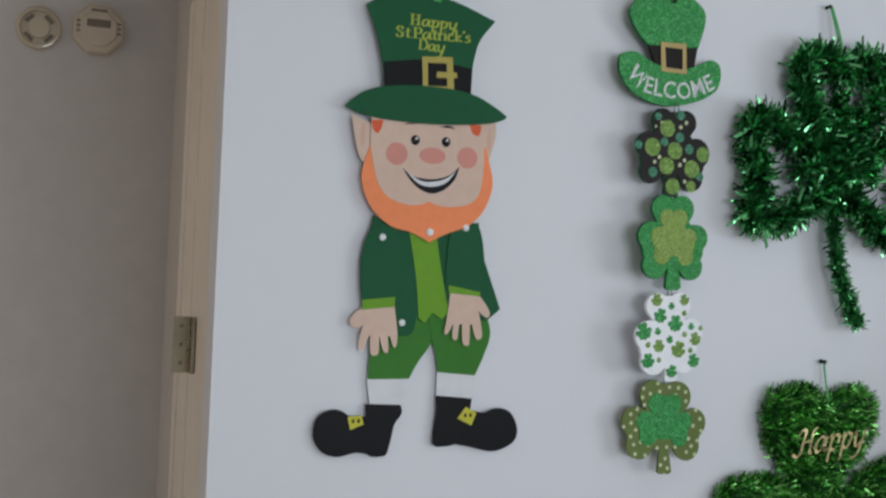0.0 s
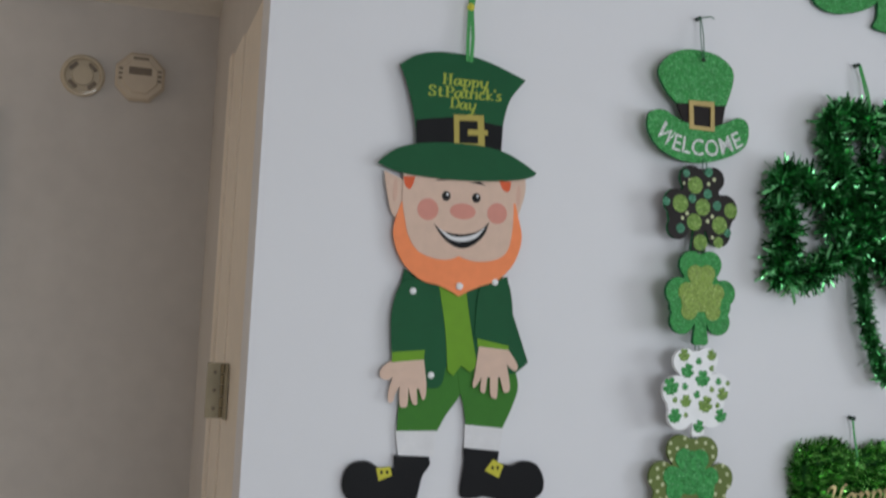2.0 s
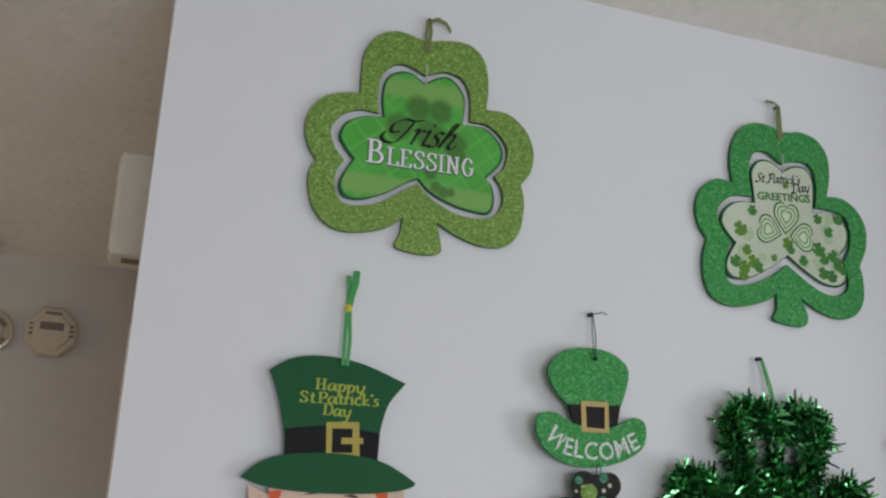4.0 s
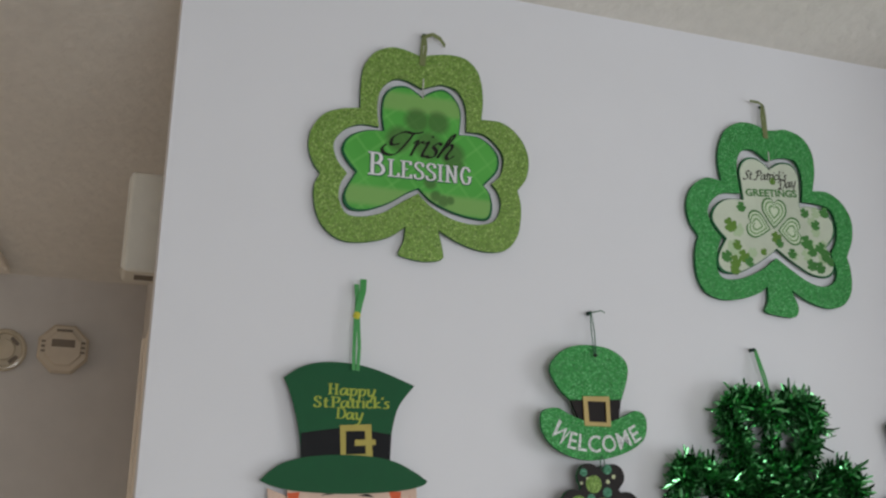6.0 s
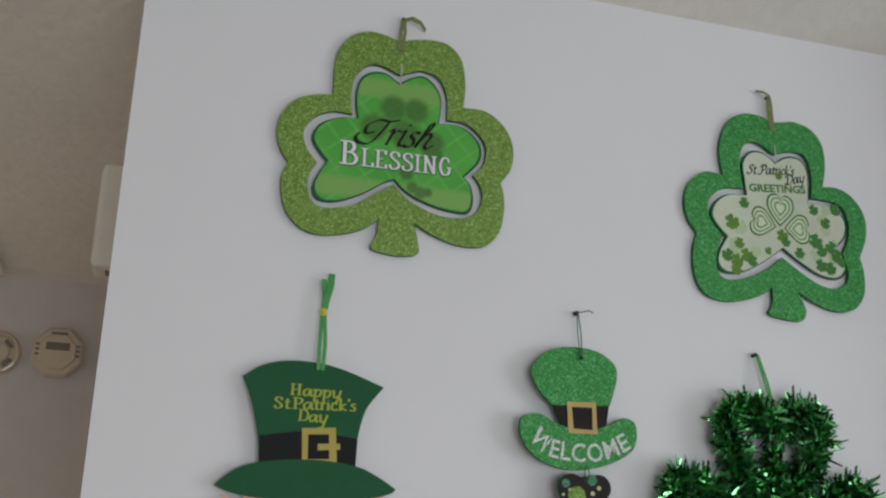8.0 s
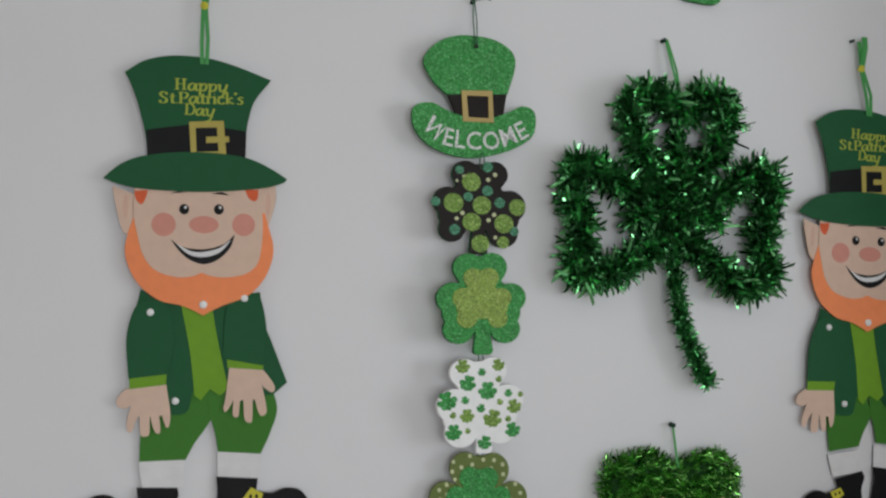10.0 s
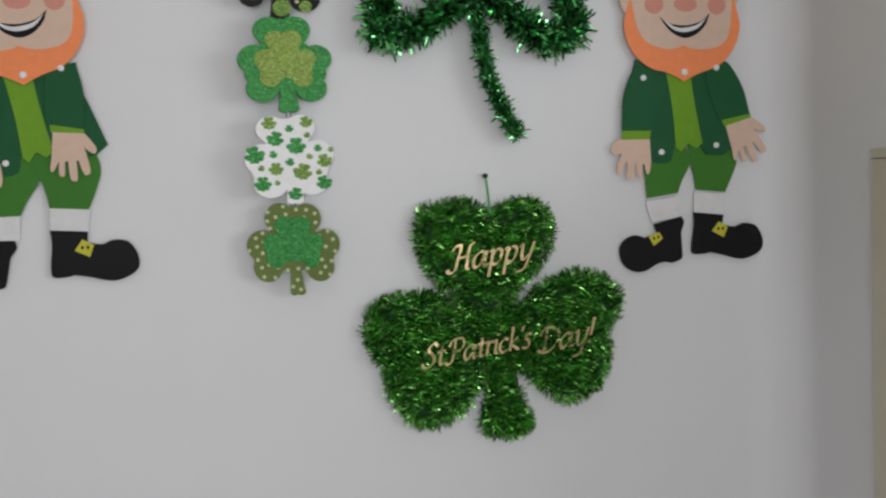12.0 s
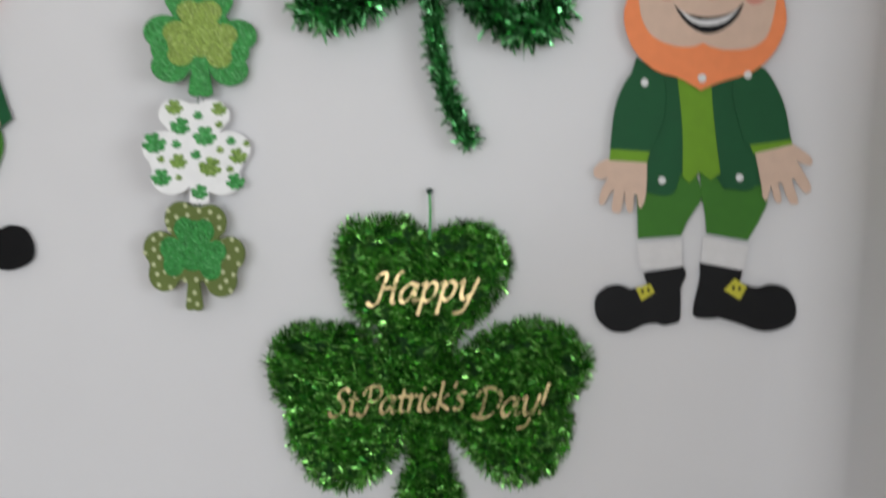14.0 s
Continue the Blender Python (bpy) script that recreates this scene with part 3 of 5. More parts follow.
for z in (-0.036, 0.0, 0.036):
    part("screw", lathe(bmesh.new(), [(0.004, -0.0015), (0.003, -0.0032), (0.001, -0.0032)], (-0.024, 0.0, z), 10), PLASTIC_DARK, hinge)

chime = thing("door_chime", 0.12, 0.345, 2.195, "cream plastic door chime box on the hall wall", "door chime")
part("housing", boxes((-0.081, 0.0, 0.0, 0.105, 0.0, 0.2), bevel=0.006), CHIME, chime)
part("side_rib", boxes((-0.0845, -0.0805, 0.012, 0.09, 0.008, 0.192), bevel=0.0015), CHIME, chime)
part("speaker_hole", boxes((-0.058, -0.022, 0.03, 0.072, -0.0015, 0.002), bevel=0.0005), PLASTIC_DARK, chime, "brown speaker opening")

# ceiling hatch, on the slope of the hall ceiling
tilt = math.degrees(math.atan(FALL))
hatch = thing("ceiling_hatch", -0.66, 1.235, RIDGE - FALL * 1.235, "painted attic hatch panel with moulded frame in the ceiling", "ceiling hatch", kind="structure")
hatch.matrix_world = pose(-0.66, 1.235, RIDGE - FALL * 1.235, -tilt, 0, 0) @ pose(0, 0, 0, 0, 0, -10) @ Matrix.Diagonal((1.07, 1.07, 1.07, 1))
part("panel", boxes((-0.40, 0.272, -0.128, 0.236, -0.012, 0.0), bevel=0.003), TRIM, hatch)
for row in ((-0.46, 0.33, -0.170, -0.133, -0.026, 0.0), (-0.46, 0.33, 0.241, 0.272, -0.020, 0.0), (0.280, 0.33, -0.132, 0.240, -0.020, 0.0), (-0.46, -0.405, -0.132, 0.240, -0.020, 0.0)):
    part("moulding", boxes(row, bevel=0.005), TRIM, hatch)
# a black strip stands in for the shade inside the open gap
part("gap_shade_strip", boxes((0.2725, 0.2795, -0.130, 0.238, -0.005, 0.0)), PRINT_BLACK, hatch, "black strip painting the shade in the gap beside the hatch panel")
part("panel_ridge", boxes((-0.39, 0.225, -0.112, -0.092, -0.024, -0.012), bevel=0.004), TRIM, hatch)
part("panel_ridge", boxes((-0.39, 0.245, 0.190, 0.212, -0.02, -0.012), bevel=0.004), TRIM, hatch)

alarm = thing("smoke_alarm", -0.097, FAR, 2.190, "octagonal ivory plastic smoke alarm on the hall wall", "smoke alarm", "alarms on the hall wall")
oct_out = [Vector((75 * math.cos(radians(22.5 + 45 * k)), 75 * math.sin(radians(22.5 + 45 * k)))) for k in range(8)]
part("housing", sheet(oct_out, 30, 30, bevel=7), PLASTIC, alarm)
part("cover", sheet(scaled(oct_out, 0.72, (0, 0)), 36, 8, bevel=4), PLASTIC, alarm)
part("sounder_grille", boxes((-0.032, 0.032, -0.0375, -0.035, 0.004, 0.026), bevel=0.001), PLASTIC_DARK, alarm)
for x in (-0.052, 0.052):
    for k in range(3):
        part("slot", boxes((x - 0.008, x + 0.008, -0.0335, -0.029, -0.012 + 0.014 * k, -0.006 + 0.014 * k), bevel=0.001), PLASTIC_DARK, alarm)
part("slot", boxes((-0.022, 0.022, -0.0335, -0.029, 0.048, 0.056), bevel=0.001), PLASTIC_DARK, alarm)

base = thing("alarm_base", -0.255, FAR, 2.178, "round ivory alarm mounting base without its cover", "smoke alarm", "alarms on the hall wall")
part("ring", lathe(bmesh.new(), [(0.059, 0.0), (0.061, -0.012), (0.056, -0.020), (0.050, -0.021), (0.046, -0.012), (0.001, -0.012)], (0, 0, 0), 40), PLASTIC_GLOSS, base)
part("boss", lathe(bmesh.new(), [(0.030, -0.011), (0.028, -0.019), (0.001, -0.020)], (0, 0, 0), 24), PLASTIC_GLOSS, base)
for a in (45, 135, 225, 315):
    c, s = math.cos(radians(a)) * 0.037, math.sin(radians(a)) * 0.037
    bm = boxes((-0.014, 0.014, -0.0165, -0.011, -0.005, 0.005), bevel=0.001)
    bm.transform(Matrix.Translation((c, 0, s)) @ Matrix.Rotation(radians(90 - a), 4, "Y"))
    part("slot", bm, PLASTIC_DARK, base)

far_door = thing("door_frame", -0.47, FAR, 0.0, "cream door casing on the far hall wall", "trim", kind="structure")
part("casing_board", boxes((-0.055, 0.0, -0.018, 0.0, 0.0, 2.0), bevel=0.003), TRIM, far_door)
part("head_board", boxes((-0.9, 0.0, -0.019, 0.0, 2.002, 2.06), bevel=0.003), TRIM, far_door)
part("door_leaf", boxes((-0.86, -0.058, -0.006, 0.0, 0.01, 1.998), bevel=0.002), TRIM, far_door)

# ---- cabinet in front of the wall stub ----
cabinet = thing("cabinet", 1.793, -0.285, 0.0, "cream enamelled chest-high narrow cabinet beside the wall stub", "cabinet")
part("body", boxes((0.012, 0.34, -0.36, -0.065, 0.06, 1.40), bevel=0.004), CREAM, cabinet)
part("side_panel", boxes((0.0, 0.012, -0.36, 0.0, 0.0, 1.412), bevel=0.002), CREAM, cabinet)
part("top", boxes((0.0, 0.35, -0.37, -0.063, 1.412, 1.43), bevel=0.004), CREAM, cabinet)
part("top_rim", boxes((0.0, 0.012, -0.062, 0.002, 1.413, 1.43), bevel=0.003), CREAM, cabinet)
part("plinth", boxes((0.014, 0.32, -0.33, -0.085, 0.0, 0.058)), CREAM, cabinet)

# ---- outlines of the decorations, in millimetres from where each one hangs ----
CROWN = [(-123,354,1), (-95,373), (-57,383), (-8,383), (37,374), (97,353,1), (73,321), (64,294), (59,260), (59,222,1), (-87,217,1), (-91,258), (-102,303), (-113,334)]
BAND = [(-90,267,1), (-56,273), (-17,278), (22,275), (60,271,1), (59,227,1), (25,231), (-15,231), (-53,228), (-88,225,1)]
BUCKLE = [(-27,282,1), (25,286,1), (30,231,1), (-23,226,1)]
BUCKLE_HOLE = [(-17,273,1), (15,275,1), (18,238,1), (-15,236,1)]
TONGUE = [(-1,260,1), (33,262,1), (34,253,1), (-1,250,1)]
BRIM = [(-151,191,1), (-138,204), (-120,217), (-92,227), (-44,234), (15,235), (65,228), (101,212), (124,198,1), (116,191), (88,183), (38,177), (-21,174), (-89,176), (-127,182)]
EAR_L = [(-138,180,1), (-133,153), (-124,118), (-114,106), (-100,108,1), (-96,129), (-99,155), (-108,169,1)]
EAR_R = [(106,189,1), (107,165), (100,136), (93,118), (83,115,1), (74,143), (76,170), (82,187,1)]
BEARD = [(-114,108), (-118,82), (-111,55), (-95,29), (-66,7), (-36,0), (-16,-8), (-1,-16,1), (13,-8), (32,1), (66,15), (90,40), (102,69), (104,93), (98,117,1), (90,144,1), (-106,133,1)]
FACE = [(-106,178,1), (81,182,1), (87,135), (86,92), (79,63), (60,48), (30,43), (10,45), (-5,50,1), (-19,44), (-43,43), (-73,53), (-91,75), (-100,106), (-106,138)]
HAIR_L = [(-106,173,1), (-86,175,1), (-89,162), (-95,153), (-103,160)]
HAIR_R = [(59,180,1), (80,180,1), (79,168), (74,162), (65,167)]
MOUTH = [(-51,101,1), (-38,91), (-22,87), (-2,86), (17,90), (32,97), (45,110,1), (38,89), (21,71), (-1,63), (-23,70), (-40,85)]
TEETH = [(-44,95,1), (-21,83), (-2,82), (21,88), (40,102,1), (23,82), (-1,74), (-24,78)]
BROW_L = [(-53,170,1), (-43,174), (-28,173,1), (-41,172)]
BROW_R = [(8,172,1), (24,175), (36,170,1), (23,171)]
COAT = [(-94,24,1), (-61,8), (-2,-3), (56,15), (85,21,1), (92,-26), (103,-54), (129,-120,1), (108,-138,1), (90,-141), (47,-150,1), (18,-113,1), (-15,-133,1), (-23,-163), (-51,-166), (-90,-154,1), (-105,-45)]
VEST = [(-36,9,1), (20,8,1), (28,-57), (42,-126,1), (27,-139,1), (11,-129,1), (-2,-146,1), (-12,-138,1), (-20,-69)]
LAPEL = [(12,2,1), (65,9,1), (80,-55), (90,-139), (55,-149), (43,-142,1), (31,-94), (19,-39)]
SLEEVE_L = [(-80,7), (-96,3), (-107,-18), (-113,-55), (-109,-111,1), (-53,-105,1), (-43,-60), (-48,-15), (-61,5)]
CUFF_L = [(-108,-110,1), (-53,-103,1), (-54,-121,1), (-107,-127,1)]
ARM_L = [(-103,-123,1), (-54,-119,1), (-47,-162), (-48,-182), (-53,-185), (-59,-168,1), (-63,-168,1), (-61,-192), (-67,-194), (-72,-185), (-77,-166,1), (-77,-194), (-83,-199), (-90,-195), (-92,-166,1), (-98,-177), (-102,-190), (-109,-190), (-110,-174), (-104,-151,1), (-113,-156), (-124,-152), (-125,-141), (-115,-129)]
SLEEVE_R = [(64,21), (81,16), (90,-2), (96,-44), (91,-93,1), (30,-82,1), (31,-38), (35,-1), (46,15)]
CUFF_R = [(36,-82,1), (92,-92,1), (91,-100,1), (37,-96,1)]
ARM_R = [(40,-94,1), (90,-98,1), (100,-110), (110,-126), (106,-135), (94,-128), (90,-122,1), (98,-162), (92,-171), (86,-167), (79,-145,1), (76,-147,1), (76,-177), (71,-181), (64,-175), (62,-146,1), (57,-147,1), (55,-170), (49,-172), (46,-166), (47,-146,1), (41,-157), (35,-164), (32,-158), (35,-141)]
LEG_L = [(-81,-103,1), (3,-100,1), (15,-174,1), (3,-193), (-10,-211), (-23,-236,1), (-91,-237,1), (-90,-190)]
LEG_R = [(-2,-100,1), (96,-106,1), (114,-157), (105,-195), (90,-230,1), (25,-225,1), (20,-197), (13,-174,1)]
SOCK_L = [(-93,-237,1), (-25,-235,1), (-26,-278,1), (-86,-278,1)]
SOCK_R = [(24,-222,1), (92,-229,1), (87,-269,1), (25,-264,1)]
SHOE_L = [(-94,-276,1), (-35,-278,1), (-33,-291), (-44,-308), (-48,-326), (-54,-352), (-60,-359), (-79,-360), (-89,-355,1), (-107,-353), (-135,-359), (-158,-353), (-173,-335), (-176,-317), (-170,-297), (-153,-286), (-134,-286), (-118,-296,1), (-92,-296,1)]
SHOE_R = [(23,-263,1), (86,-268,1), (84,-286,1), (108,-291), (128,-284), (153,-289), (168,-313), (166,-336), (146,-350), (121,-355), (86,-347), (60,-342,1), (46,-345), (24,-344), (21,-326), (25,-289)]
GOLD_L = [(-122,-296,1), (-99,-294,1), (-95,-308,1), (-117,-317,1)]
GOLD_R = [(76,-281,1), (95,-291,1), (87,-312,1), (62,-300,1)]
HAT_TEXT = [(-48,331), (27,331), (-71,309), (53,313), (-33,293), (8,292)]
FACE_SPOTS = [(-62,123,18.0), (58,125,17.5), (-2,124,19.5), (-32,147,7.5), (20,148,7.5)]
BUTTONS = [(-79,-11,5.5), (-1,1,6.0), (61,11,5.5), (-40,-146,5.5)]
W_CROWN = [(-28,-63), (-56,-74), (-77,-95), (-81,-115), (-64,-143), (-44,-161,1), (56,-154,1), (67,-118), (69,-94), (59,-78), (35,-65), (6,-61)]
W_BAND = [(-44,-159,1), (55,-152,1), (48,-202,1), (-23,-204,1)]
W_BRIM = [(-100,-197), (-93,-181), (-68,-176), (-45,-186), (-16,-195), (24,-196), (59,-183), (81,-172), (100,-179), (104,-201), (96,-224), (67,-244), (27,-258), (-7,-263), (-41,-259), (-75,-244), (-95,-221)]
W_BUCKLE = [(-21,-153,1), (30,-150,1), (33,-203,1), (-18,-204,1)]
W_HOLE = [(-12,-161,1), (23,-160,1), (24,-196,1), (-9,-196,1)]
W_TEXT = [(-86,-215), (-59,-240), (-13,-248), (33,-246), (67,-235), (93,-221)]
LOBES_A = [(11,-337,45.0), (-9,-291,22.5), (37,-289,21.5), (-37,-336,23.5), (-31,-380,21.0), (62,-340,26.0), (51,-384,24.5), (11,-404,14.0)]
LOBES_B = [(19,-497,45.5), (-1,-443,23.5), (35,-441,23.5), (-23,-492,25.5), (-15,-541,23.5), (65,-490,23.5), (56,-541,23.5), (22,-566,14.0)]
LOBES_C = [(20,-665,40.5), (-6,-611,22.5), (36,-609,22.5), (-20,-662,26.5), (-10,-704,25.0), (59,-657,26.0), (50,-702,24.5), (24,-727,11.5)]
LOBES_D = [(16,-815,45.0), (-6,-765,26.5), (42,-768,27.0), (-40,-811,26.5), (-30,-849,26.5), (75,-813,26.0), (64,-853,25.5), (21,-885,13.5)]
OLIVE_DOTS = [(-1,-303,12.5), (51,-301,11.5), (-29,-338,13.0), (16,-340,12.5), (74,-341,11.5), (0,-368,12.5), (52,-369,13.0), (14,-403,12.0), (-46,-366,8.5), (51,-400,8.5)]
TEAL_DOTS = [(-57,-337,6.5), (-27,-315,6.5), (-6,-327,6.5), (25,-316,7.5), (45,-335,7.5), (-27,-381,7.5), (25,-381,7.5), (25,-277,7.5), (-20,-284,6.0), (69,-381,6.5)]
TINY_DOTS = [(-13,-294,3.0), (-24,-302,3.0), (26,-298,4.5), (37,-289,4.5), (-15,-354,4.5), (-24,-363,4.0), (27,-364,4.5), (36,-355,4.5), (38,-392,4.0)]
CLOVERS_GREEN = [(29,-640,12.5), (-32,-654,13.0), (-1,-627,11.0), (-22,-704,11.0), (68,-705,10.5), (25,-723,9.5), (20,-610,5.5), (-5,-654,5.5), (19,-668,6.0), (61,-645,5.5)]
CLOVERS_OLIVE = [(-9,-600,9.5), (45,-599,8.5), (37,-685,12.5), (-2,-679,9.5), (70,-667,10.0), (46,-622,4.5), (80,-648,4.0), (48,-659,4.5), (-23,-677,4.5), (61,-687,4.5), (-1,-703,4.0)]
IB_OUT_A = [(-2,-43,1), (-39,-34), (-64,-35), (-91,-49), (-110,-79), (-114,-118), (-113,-159,1), (-148,-166), (-177,-180), (-197,-209), (-201,-241), (-192,-270), (-178,-289,1), (-187,-310), (-186,-340), (-175,-373), (-152,-396), (-123,-405), (-84,-400), (-50,-388), (-23,-368,1), (-26,-394), (-34,-417), (-13,-424)]
IB_OUT_B = [(17,-426), (45,-419), (46,-402), (37,-367,1), (73,-385), (120,-397), (163,-391), (187,-363), (194,-325), (193,-298), (187,-276,1), (205,-248), (208,-209), (191,-173), (157,-149), (115,-148,1), (117,-105), (109,-61), (87,-36), (57,-30), (19,-36)]
IB_CUT_A = [(0,-106,1), (-32,-94), (-58,-98), (-78,-123), (-82,-156), (-78,-190,1), (-112,-190), (-141,-205), (-157,-232), (-150,-260), (-131,-283,1), (-142,-305), (-143,-330), (-130,-354), (-105,-358), (-66,-347), (-31,-323), (-2,-304,1)]
IB_CUT_B = [(25,-327), (67,-345), (109,-349), (141,-339), (154,-313), (150,-287), (136,-269,1), (154,-249), (158,-216), (143,-192), (119,-177), (86,-176,1), (84,-132), (69,-101), (42,-92), (21,-97)]
IB_IN_A = [(0,-120,1), (-27,-105), (-53,-109), (-70,-127), (-74,-160), (-69,-195,1), (-101,-199), (-131,-214), (-143,-238), (-134,-258), (-116,-278,1), (-132,-309), (-136,-329), (-125,-346), (-96,-346), (-56,-329), (-22,-306), (-1,-295,1)]
IB_IN_B = [(25,-317), (67,-333), (104,-339), (131,-337), (139,-315), (134,-289), (122,-274,1), (147,-244), (150,-217), (133,-194), (108,-182), (73,-183,1), (75,-139), (62,-113), (42,-100), (21,-106)]
GR_OUT_A = [(4,-52,1), (-18,-43), (-54,-43), (-88,-62), (-106,-99), (-110,-135), (-104,-173,1), (-140,-171), (-173,-195), (-185,-231), (-179,-265), (-161,-291,1), (-170,-326), (-167,-370), (-149,-401), (-111,-413), (-66,-406), (-29,-392), (-10,-377,1), (-11,-407), (-19,-427), (9,-434)]
GR_OUT_B = [(48,-434), (59,-413), (44,-380,1), (84,-400), (129,-410), (167,-399), (188,-369), (190,-328), (183,-299,1), (199,-261), (200,-219), (179,-185), (146,-167), (110,-168,1), (118,-125), (113,-82), (90,-54), (54,-44), (26,-49)]
GR_CUT_A = [(7,-118,1), (-25,-100), (-52,-103), (-65,-123), (-68,-153), (-62,-194,1), (-103,-199), (-130,-219), (-138,-243), (-127,-271), (-109,-288,1), (-119,-315), (-123,-349), (-108,-370), (-70,-367), (-23,-346), (14,-318,1)]
GR_CUT_B = [(49,-340), (87,-360), (120,-366), (148,-354), (155,-331), (145,-296,1), (160,-265), (162,-229), (146,-201), (112,-195), (83,-195,1), (86,-153), (81,-123), (66,-107), (35,-108)]
GR_IN_A = [(9,-132,1), (-19,-115), (-46,-118), (-62,-141), (-60,-170), (-56,-205,1), (-98,-210), (-124,-230), (-131,-254), (-117,-275), (-100,-291,1), (-117,-321), (-121,-344), (-105,-359), (-69,-355), (-22,-329), (17,-300,1)]
GR_IN_B = [(51,-322), (95,-344), (132,-347), (151,-331), (149,-308), (135,-285,1), (155,-260), (157,-230), (135,-208), (102,-202), (77,-205,1), (79,-160), (76,-133), (61,-116), (34,-117)]
GR_TEXT = [(-52,-163), (54,-152), (28,-172), (75,-160), (-49,-197), (72,-186)]
GR_HEARTS = [(12,-260), (16,-199), (5,-261), (-46,-250), (20,-261), (72,-258)]
GR_CLOVERS_A = [(-61,-221,8.5), (-88,-261,12.0), (-74,-300,8.5), (-99,-325,10.0), (-80,-334,10.5), (-60,-321,10.5), (-48,-331,8.5), (-81,-349,9.5), (17,-276,10.0), (24,-287,7.5), (-14,-308,6.0), (15,-159,6.0)]
GR_CLOVERS_B = [(52,-305,8.5), (87,-217,8.5), (135,-211,9.5), (112,-240,9.0), (88,-278,11.5), (100,-295,10.0), (121,-287,10.0), (133,-303,10.5), (97,-324,10.0), (117,-328,10.0), (143,-314,7.5)]
LOOP_TOP = [(-10,-273), (-49,-211), (-68,-156), (-72,-110), (-21,-102), (20,-131), (58,-102), (100,-109), (98,-166), (59,-215), (15,-272)]
LOOP_LEFT = [(-5,-282), (-76,-262), (-135,-233), (-174,-226), (-175,-280), (-161,-341), (-172,-403), (-128,-407), (-69,-384), (-12,-337)]
LOOP_RIGHT = [(15,-282), (78,-275), (121,-250), (165,-224), (185,-256), (174,-313), (172,-360), (178,-411), (135,-425), (79,-390), (24,-336)]
TINSEL_STEM = [(2,-355), (15,-445), (33,-516), (71,-592)]
PAD_TOP = [(-1,-68,1), (-31,-48), (-88,-50), (-121,-63), (-130,-102), (-123,-140), (-105,-178), (-73,-212), (-27,-266,1), (21,-267,1), (51,-211), (85,-174), (110,-137), (116,-89), (98,-55), (64,-44), (26,-54)]
PAD_LEFT = [(-17,-252,1), (-45,-246), (-92,-216), (-130,-208), (-186,-213), (-219,-235), (-231,-268), (-221,-306), (-200,-335,1), (-193,-373), (-168,-426), (-126,-450), (-79,-440), (-44,-408), (-10,-352,1)]
PAD_RIGHT = [(16,-253,1), (41,-249), (80,-217), (129,-190), (178,-186), (221,-202), (240,-227), (237,-265), (215,-298,1), (219,-342), (198,-395), (154,-420), (115,-413), (67,-370), (19,-344,1)]
PAD_STEM = [(-19,-333,1), (39,-335,1), (47,-403), (67,-452), (57,-471), (26,-479), (-17,-467), (-21,-438), (-9,-400)]
PAD_TEXT = [(-72,-168), (82,-151), (-130,-340), (79,-312), (85,-326), (187,-311)]


# ---- wall decorations ----
def push_pin(x, z, size=1.0, tilt=0.0):
    ob = thing("push_pin", x, 0.0, z, "small dark green push pin stuck in the wall", "push pin", "pins in the wall")
    s = 0.001 * size
    part("head", lathe(bmesh.new(), [(1.5 * s, -3 * s), (4.2 * s, -4 * s), (4.4 * s, -6 * s), (2.4 * s, -8 * s), (2.2 * s, -12 * s), (4.0 * s, -14 * s), (4.2 * s, -16 * s), (2.5 * s, -17.5 * s)], (0, 0, 0), 14), PIN, ob)
    part("needle", lathe(bmesh.new(), [(0.5 * s, 6 * s), (0.6 * s, -3.5 * s)], (0, 0, 0), 8), WIRE, ob)
    return ob


